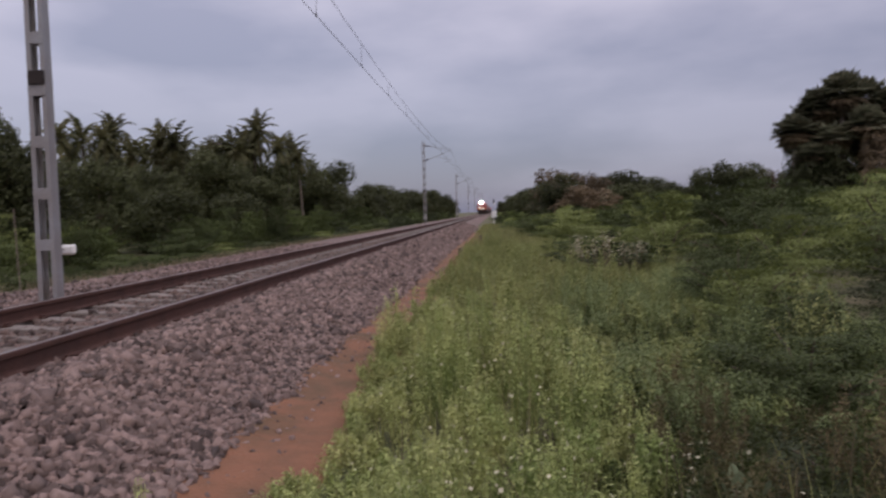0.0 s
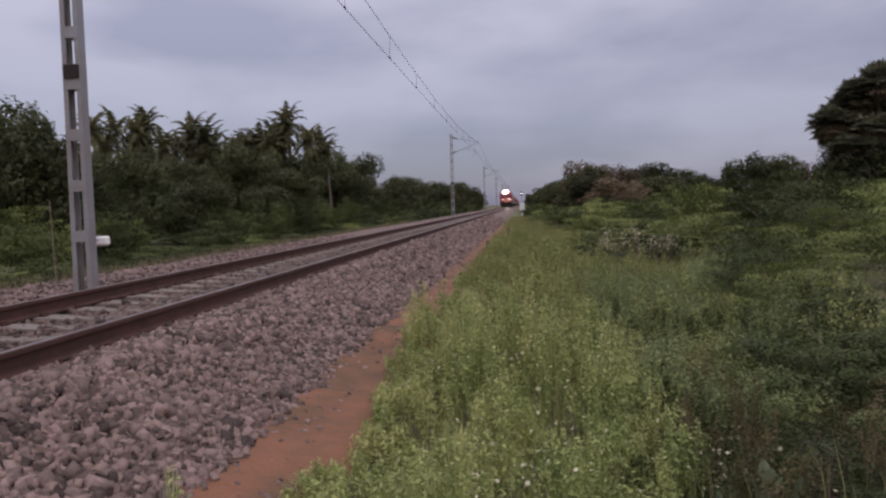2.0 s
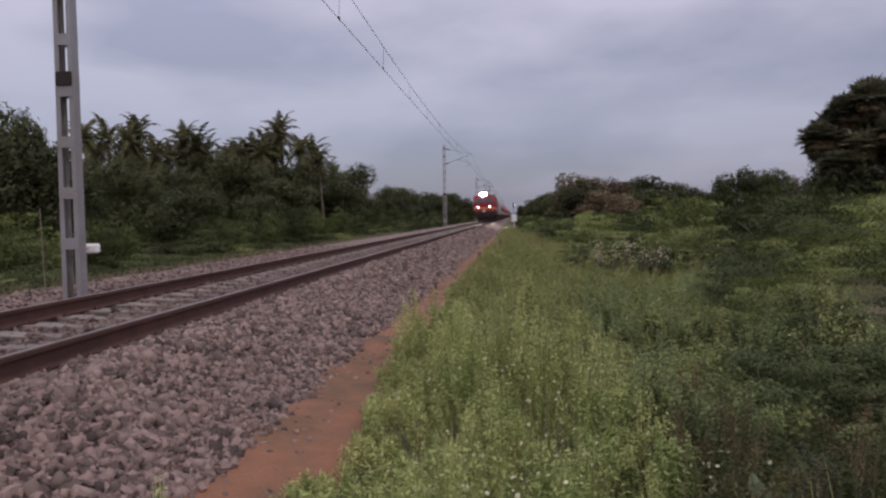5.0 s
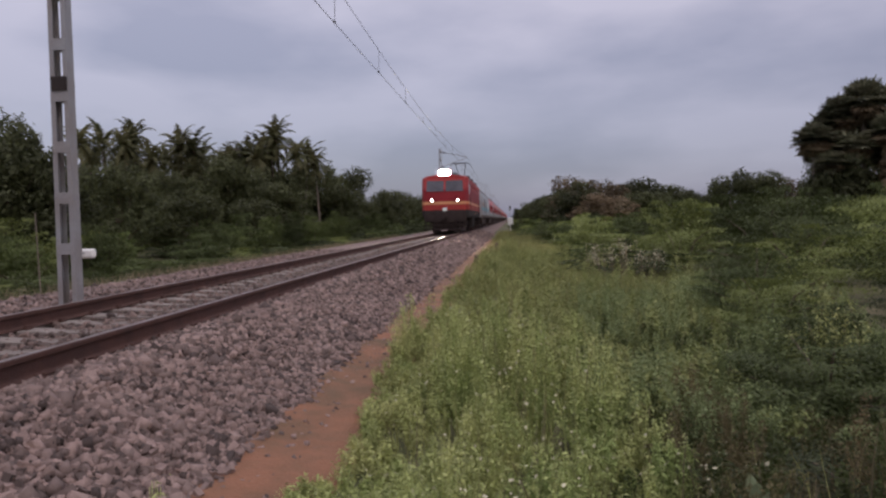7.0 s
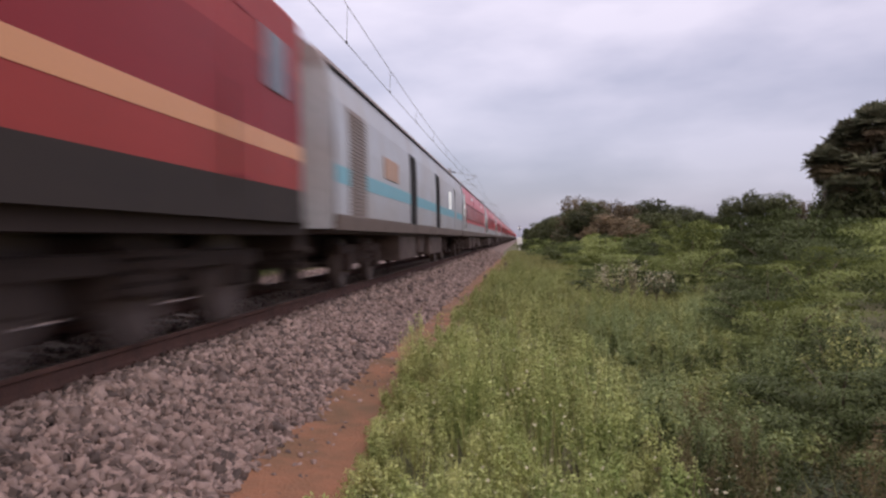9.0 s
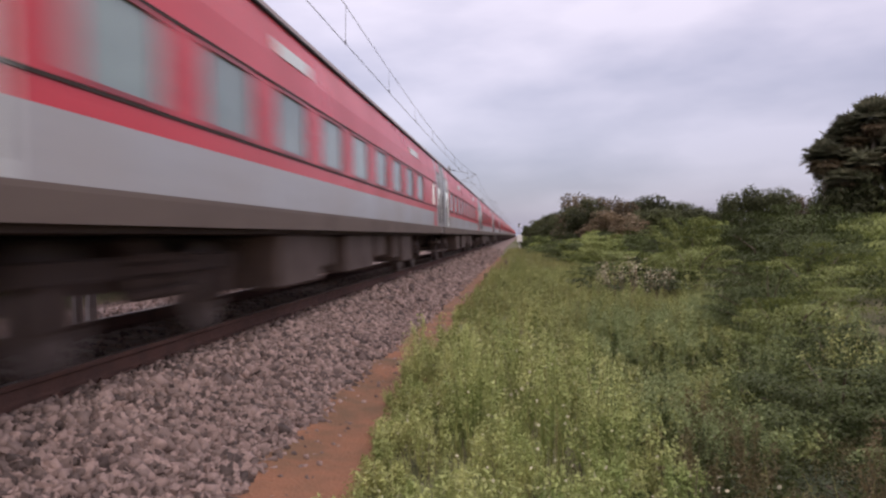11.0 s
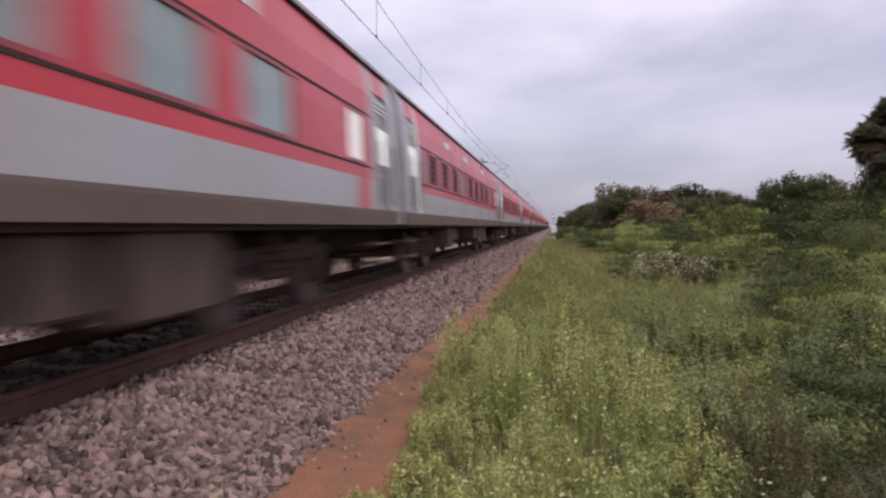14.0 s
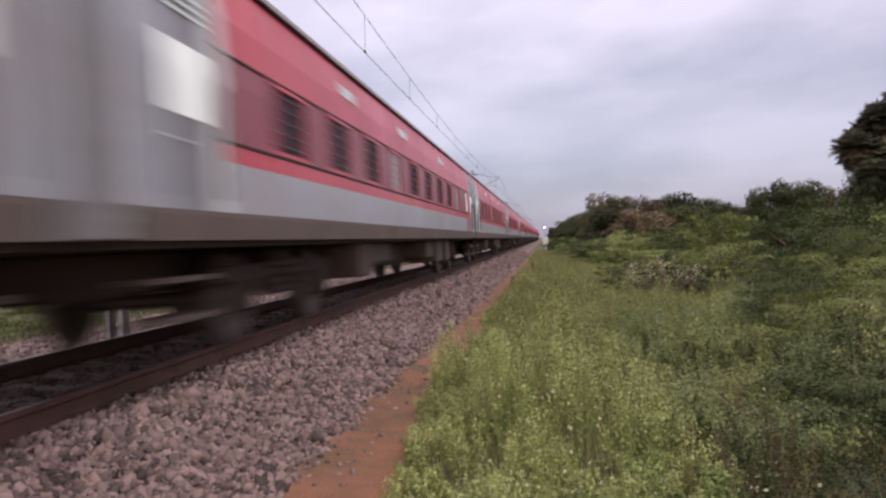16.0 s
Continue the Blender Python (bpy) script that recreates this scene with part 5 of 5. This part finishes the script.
def make_sleeper_coach():
    c = empty("passenger_coach", "red and grey sleeper coach with barred open windows", "train coach", "coaches of the train")
    length, y0, y1 = 23.54, 1.62, 21.70
    coach_shell(c, length, M_grey, M_red, y0, y1)
    end_doors(c, length)
    spans = [(2.76 + i * 1.86, 2.76 + i * 1.86 + 1.02) for i in range(9)] + [(20.6, 21.25)]
    # The open windows are closed with dark sheets that imitate interior shade.
    windows(c, spans, length, y0, y1, M_opening_shade, (9,), True, M_band)
    underboxes(c, [(6.7, 7.5, 0.45, 0.98, 1.42), (7.9, 9.6, 0.62, 0.98, 1.3), (13.2, 14.2, 0.58, 0.98, 1.4), (14.6, 15.8, 0.42, 0.98, 1.42), (16.1, 17.0, 0.42, 0.98, 1.45)])
    for s in (-1, 1):
        for y in (5.4, 9.4, 14.6):
            part("vent_louvre", box(s * 1.585 - 0.012, s * 1.585 + 0.012, y, y + 0.75, 2.98, 3.12), M_frost, c)
    bm = bmesh.new()
    for i in range(10):
        add_rod(bm, (0.55, 2.5 + i * 2.05, 3.98), (0.55, 2.5 + i * 2.05, 4.12), 0.13, 10, 0.10)
    part("roof_vents", bm, M_roof, c)
    return c


def make_van():
    c = empty("luggage_van", "pale grey luggage van with a blue band and shuttered doors", "train coach", "coaches of the train")
    length, y0, y1 = 23.54, 0.08, 23.46
    coach_shell(c, length, M_grey, M_grey, y0, y1)
    gaps = [(0.95, 2.2, M_shutter, "ribbed steel shutter door"), (7.4, 8.4, M_dark, "dark louvred opening"), (12.9, 13.9, M_dark, "dark louvred opening"), (19.4, 20.2, M_grey, "grey door")]
    for s in (-1, 1):
        ed = [y0] + [v for g in gaps for v in g[:2]] + [y1]
        for a, b in zip(ed[::2], ed[1::2]):
            part("side_panel", strip(s, side_pts(1.88, 2.60), a, b), M_grey, c)
            part("blue_band", strip(s, side_pts(1.72, 1.98, 0.005), a, b, 0.01), M_blue, c, "light blue painted band")
        for a, b, m, lab in gaps:
            d = part("side_door", strip(s, side_pts(1.24, 2.95, 0.006), a, b, 0.05), m, c, lab)
            bm = bmesh.new()
            for k in range(26):
                z = 1.30 + k * 0.062
                add_box(bm, s * (side_x(z) + 0.006), s * (side_x(z) + 0.022), a + 0.04, b - 0.04, z, z + 0.03)
            part("shutter_ribs", bm, m, d)
        part("notice_board", box(s * 1.63 - 0.012, s * 1.63 + 0.012, 3.9, 5.5, 2.08, 2.5, 0.005), M_orange, c, "orange notice board")
        part("end_window", box(s * 1.62 - 0.01, s * 1.62 + 0.012, 17.2, 17.9, 2.0, 2.65), M_pane_glow, c, "frosted white pane, interior light put in as glow")
    underboxes(c, [(6.8, 9.4, 0.38, 0.98, 1.45), (10.4, 11.4, 0.5, 0.98, 1.4), (12.4, 15.9, 0.40, 0.98, 1.45)])
    return c


def wrap(z0, z1, p0, p1, thick=0.04, grow=0.0, back=18.5):
    """A band round the locomotive's body: straight sides and a chamfered nose at both ends."""
    def plan(push, inset):
        w, n, k = 1.52 + grow - inset, 1.34 + grow - inset, 0.85
        f = 0.45 + push - grow + inset
        e = 18.95 - push + grow - inset
        return [(w, back - 0.2), (w, k + push), (n, f), (-n, f), (-w, k + push), (-w, back - 0.2), (-n, e), (n, e)]
    bm = bmesh.new()
    o0, o1 = [bm.verts.new((x, y, z0)) for x, y in plan(p0, 0)], [bm.verts.new((x, y, z1)) for x, y in plan(p1, 0)]
    i0, i1 = [bm.verts.new((x, y, z0)) for x, y in plan(p0, thick)], [bm.verts.new((x, y, z1)) for x, y in plan(p1, thick)]
    n = 8
    for i in range(n):
        j = (i + 1) % n
        bm.faces.new((o0[i], o0[j], o1[j], o1[i]))
        bm.faces.new((i0[j], i0[i], i1[i], i1[j]))
        bm.faces.new((o1[i], o1[j], i1[j], i1[i]))
        bm.faces.new((o0[j], o0[i], i0[i], i0[j]))
    return bm


def make_loco():
    c = empty("electric_locomotive", "red electric locomotive with a cream-orange stripe and lit headlights", "locomotive")
    part("frame_band", wrap(1.10, 1.50, 0, 0), M_locogrey, c, "dusty grey lower frame")
    part("lower_band", wrap(1.50, 1.87, 0, 0), M_locoorange, c, "faded red lower band")
    part("cream_stripe", wrap(1.87, 2.06, 0, 0, grow=0.004), M_cream, c, "pale cream-orange waist stripe")
    part("upper_band", wrap(2.06, 2.86, 0, 0.05), M_maroon, c, "deep red body band")
    part("top_band", wrap(2.86, 3.56, 0.05, 0.24), M_locored, c)
    roof = [(1.515, 3.54), (1.44, 3.66), (1.2, 3.74), (0.8, 3.79), (0, 3.82), (-0.8, 3.79), (-1.2, 3.74), (-1.44, 3.66), (-1.515, 3.54)]
    part("roof", loft(roof, [(0.72, 0.88, 1, 0), (1.1, 1, 1, 0), (18.3, 1, 1, 0), (18.68, 0.88, 1, 0)], True), M_locored, c)
    part("underframe", box(-1.4, 1.4, 0.6, 18.8, 0.95, 1.14), M_locounder, c)
    # Added dark solid between the bogies, closing the bright gap below the floor.
    part("centre_sill", box(-0.7, 0.7, 0.9, 18.5, 0.28, 0.96, 0.04), M_locounder, c)
    # nose
    for end, sg, yb in ((0, 1, 0.45), (1, -1, 18.95)):
        for s in (-1, 1):
            bm = bmesh.new()
            a, b = 0.06, 1.2
            q = []
            for dep in (-0.015, 0.03):
                for x, z in ((a, 2.72), (b, 2.72), (b - 0.03, 3.42), (a, 3.42)):
                    push = 0.05 + (z - 2.86) / 0.70 * 0.19
                    q.append(bm.verts.new((s * x, yb + sg * (push + dep), z)))
            for f in ((0, 1, 2, 3), (7, 6, 5, 4), (0, 4, 5, 1), (1, 5, 6, 2), (2, 6, 7, 3), (3, 7, 4, 0)):
                bm.faces.new([q[i] for i in f])
            w = part("windscreen", bm, M_glass, c, "dark tinted windscreen pane")
            part("wiper", rod((s * 0.3, yb - sg * 0.02, 2.74), (s * 0.75, yb + sg * 0.06, 3.1), 0.012, 5), M_dark, w)
            lamp = part("marker_light", rod((s * 0.84, yb - sg * 0.09, 2.13), (s * 0.84, yb + sg * 0.02, 2.13), 0.13, 20, 0.14), M_locogrey, c, "round lamp housing")
            part("lens", rod((s * 0.84, yb - sg * 0.10, 2.13), (s * 0.84, yb - sg * 0.085, 2.13), 0.06, 20), M_marker if end == 0 else M_glass, lamp, "brightly lit white lens" if end == 0 else "unlit lens")
            buf = part("buffer", rod((s * 0.98, yb - sg * 0.02, 1.08), (s * 0.98, yb - sg * 0.45, 1.08), 0.11, 12), M_locounder, c)
            part("buffer_head", rod((s * 0.98, yb - sg * 0.45, 1.08), (s * 0.98, yb - sg * 0.49, 1.08), 0.25, 18), M_locounder, buf)
            part("lamp_bracket", box(s * 0.84 - 0.3, s * 0.84 + 0.3, min(yb - sg * 0.03, yb), max(yb - sg * 0.03, yb), 2.08, 2.36, 0.01), M_maroon, c)
        hood = part("headlight", box(-0.42, 0.42, min(yb + sg * 0.36, yb + sg * 0.9), max(yb + sg * 0.36, yb + sg * 0.9), 3.66, 4.16, 0.08), M_locored, c, "headlight housing on the cab roof")
        for s in (-1, 1):
            bz = bmesh.new()
            for k in range(16):
                a0, a1 = k * math.pi / 8, (k + 1) * math.pi / 8
                q = [bz.verts.new((s * 0.19 + rr * math.cos(aa), yb + sg * dy, 3.93 + rr * math.sin(aa))) for rr, dy, aa in ((0.185, 0.16, a0), (0.185, 0.16, a1), (0.185, 0.37, a1), (0.185, 0.37, a0), (0.17, 0.16, a0), (0.17, 0.16, a1), (0.17, 0.37, a1), (0.17, 0.37, a0))]
                for f in ((0, 1, 2, 3), (7, 6, 5, 4), (0, 4, 5, 1)):
                    bz.faces.new([q[i] for i in f])
            part("bezel", bz, M_locogrey, hood)
            part("lens", rod((s * 0.19, yb + sg * 0.34, 3.93), (s * 0.19, yb + sg * 0.37, 3.93), 0.168, 20), M_lamp if end == 0 else M_glass, hood, "glaring warm white lens" if end == 0 else "unlit lens")
        bm = box(-1.35, 1.35, min(yb - sg * 0.02, yb + sg * 0.25), max(yb - sg * 0.02, yb + sg * 0.25), 0.72, 1.40, 0.03)
        part("buffer_beam", bm, M_locounder, c)
        bm = box(-1.4, 1.4, min(yb - sg * 0.15, yb - sg * 0.02), max(yb - sg * 0.15, yb - sg * 0.02), 0.5, 0.57)
        guard = part("cattle_guard", bm, M_locounder, c, "dark slatted cattle guard")
        for z in (0.22, 0.72):
            part("rail", box(-1.4, 1.4, min(yb - sg * 0.15, yb - sg * 0.02), max(yb - sg * 0.15, yb - sg * 0.02), z, z + 0.07), M_locounder, guard)
        for i in range(11):
            x = -1.25 + i * 0.25
            part("bar", box(x - 0.03, x + 0.03, min(yb - sg * 0.12, yb + sg * 0.05), max(yb - sg * 0.12, yb + sg * 0.05), 0.22, 0.80), M_locounder, guard)
        part("coupler", box(-0.14, 0.14, min(yb - sg * 0.5, yb), max(yb - sg * 0.5, yb), 0.92, 1.2, 0.04), M_locounder, c)
        part("nose_plate", box(-0.14, 0.14, min(yb - sg * 0.035, yb), max(yb - sg * 0.035, yb), 1.45, 1.66, 0.005), M_frost, c, "small pale plate, blank")
    # sides
    for s in (-1, 1):
        for a in (1.5, 17.0):
            part("cab_window", box(s * 1.525 - 0.012, s * 1.525 + 0.012, a, a + 0.75, 2.55, 3.2, 0.004), M_glass, c)
            d0 = a + 1.05 if a < 9 else a - 1.0
            bm = bmesh.new()
            for u0, u1, z0, z1 in ((d0, d0 + 0.03, 1.52, 3.22), (d0 + 0.59, d0 + 0.62, 1.52, 3.22), (d0, d0 + 0.62, 3.19, 3.22), (d0, d0 + 0.62, 1.52, 1.55)):
                add_box(bm, s * 1.522 - 0.008, s * 1.522 + 0.008, u0, u1, z0, z1)
            d = part("door_frame", bm, M_maroon, c)
            part("grab_rail", rod((s * 1.56, d0 - 0.06, 1.3), (s * 1.56, d0 - 0.06, 2.4), 0.014, 6), M_locogrey, d)
        for i in range(9):
            y = 4.2 + i * 1.22
            lv = part("louvre", box(s * 1.52 - 0.012, s * 1.52 + 0.012, y, y + 0.8, 3.06, 3.30), M_locored, c)
            bm = bmesh.new()
            for k in range(4):
                add_box(bm, s * 1.535 - 0.008, s * 1.535 + 0.008, y + 0.03, y + 0.77, 3.08 + k * 0.055, 3.095 + k * 0.055)
            part("slats", bm, M_maroon, lv)
        part("name_plate", box(s * 1.526 - 0.01, s * 1.526 + 0.01, 9.5, 10.3, 1.28, 1.40), M_cream, c, "pale lettered plate shown as a blank bar")
        part("sand_box", box(min(s * 1.1, s * 1.45), max(s * 1.1, s * 1.45), 6.9, 7.6, 0.5, 1.12, 0.04), M_locogrey, c)
    bm = box(-1.38, 1.38, 7.9, 10.9, 0.28, 1.02, 0.05)
    tank = part("transformer_tank", bm, M_locogrey, c, "dusty grey ribbed transformer tank")
    for s in (-1, 1):
        for k in range(12):
            part("rib", box(s * 1.40 - 0.03, s * 1.40 + 0.03, 8.0, 9.8, 0.34 + k * 0.055, 0.365 + k * 0.055), M_locogrey, tank)
    for y in (4.1, 15.3):
        make_bogie(c, y, 1.9, 0.546, 3, M_locounder)
    # roof gear
    for y in (5.6, 8.2, 10.6, 12.6):
        bm = bmesh.new()
        for k in range(5):
            add_rod(bm, (0.5, y, 3.64 + k * 0.07), (0.5, y, 3.69 + k * 0.07), 0.09, 10, 0.05)
        add_rod(bm, (0.5, y, 3.6), (0.5, y, 4.05), 0.04, 8)
        part("roof_insulator", bm, M_ins, c)
    for y, l in ((5.8, 0.55), (10.2, 0.5), (16.6, 0.5)):
        for s in (-1, 1):
            bm = box(s * 1.12 - 0.2, s * 1.12 + 0.2, y, y + l, 3.68, 3.98, 0.07)
            for k in range(3):
                add_box(bm, s * 1.12 - 0.22, s * 1.12 + 0.22, y + 0.08 + k * 0.15, y + 0.12 + k * 0.15, 3.72, 4.0)
            part("roof_vent", bm, M_vent, c, "dark box vent on the roof edge")
    part("roof_busbar", rod((0.5, 4.6, 4.04), (0.5, 15.2, 4.04), 0.02, 6), M_wire, c)
    part("roof_hatch", box(-0.9, 0.9, 7.0, 11.2, 3.7, 3.92, 0.06), M_roof, c)
    part("breaker_box", box(-0.9, -0.3, 11.8, 13.0, 3.7, 4.0, 0.05), M_roof, c)

    def pantograph(yb, up):
        p = part("pantograph", box(-0.62, 0.62, yb - 0.75, yb + 0.75, 3.86, 3.93, 0.01), M_locogrey, c, "raised pantograph" if up else "folded pantograph")
        for s in (-1, 1):
            for d in (-0.65, 0.65):
                part("pan_insulator", rod((s * 0.5, yb + d, 3.62), (s * 0.5, yb + d, 3.88), 0.07, 8), M_ins, p)
        z1, z2 = (4.85, 5.68) if up else (3.97, 4.0)
        knee = yb + (0.95 if up else 1.1)
        for s in (-1, 1):
            part("lower_arm", rod((s * 0.35, yb - 0.4, 3.93), (s * 0.25, knee, z1), 0.035, 8), M_locogrey, p)
            part("upper_arm", rod((s * 0.25, knee, z1), (s * 0.45, yb - 0.2, z2), 0.025, 8), M_locogrey, p)
        bm = bmesh.new()
        for d in (-0.16, 0.16):
            add_rod(bm, (-0.6, yb - 0.2 + d, z2 + 0.04), (0.6, yb - 0.2 + d, z2 + 0.04), 0.03, 8)
            for s in (-1, 1):
                add_rod(bm, (s * 0.6, yb - 0.2 + d, z2 + 0.04), (s * 0.9, yb - 0.2 + d, z2 - 0.16), 0.018, 6)
        part("collector_head", bm, M_wire, p)

    pantograph(3.3, False)
    pantograph(16.6, True)
    return c


TRAIN = [(make_loco(), 0.0), (make_van(), 19.6)]
first_ac, first_sleeper = make_ac_coach(), make_sleeper_coach()
for i in range(20):
    src = first_ac if i < 5 else first_sleeper
    car = src if i in (0, 5) else copy_thing(src, pose(0, 0, 0))
    TRAIN.append((car, 43.6 + 24.0 * i))


# ---- motion of the train ----
def motions():
    for car, offset in TRAIN:
        walk(car, [(t, pose(0, FRONT - SPEED * t + offset, 0)) for t in (0, 4, 8, 12, 16)])


motions()
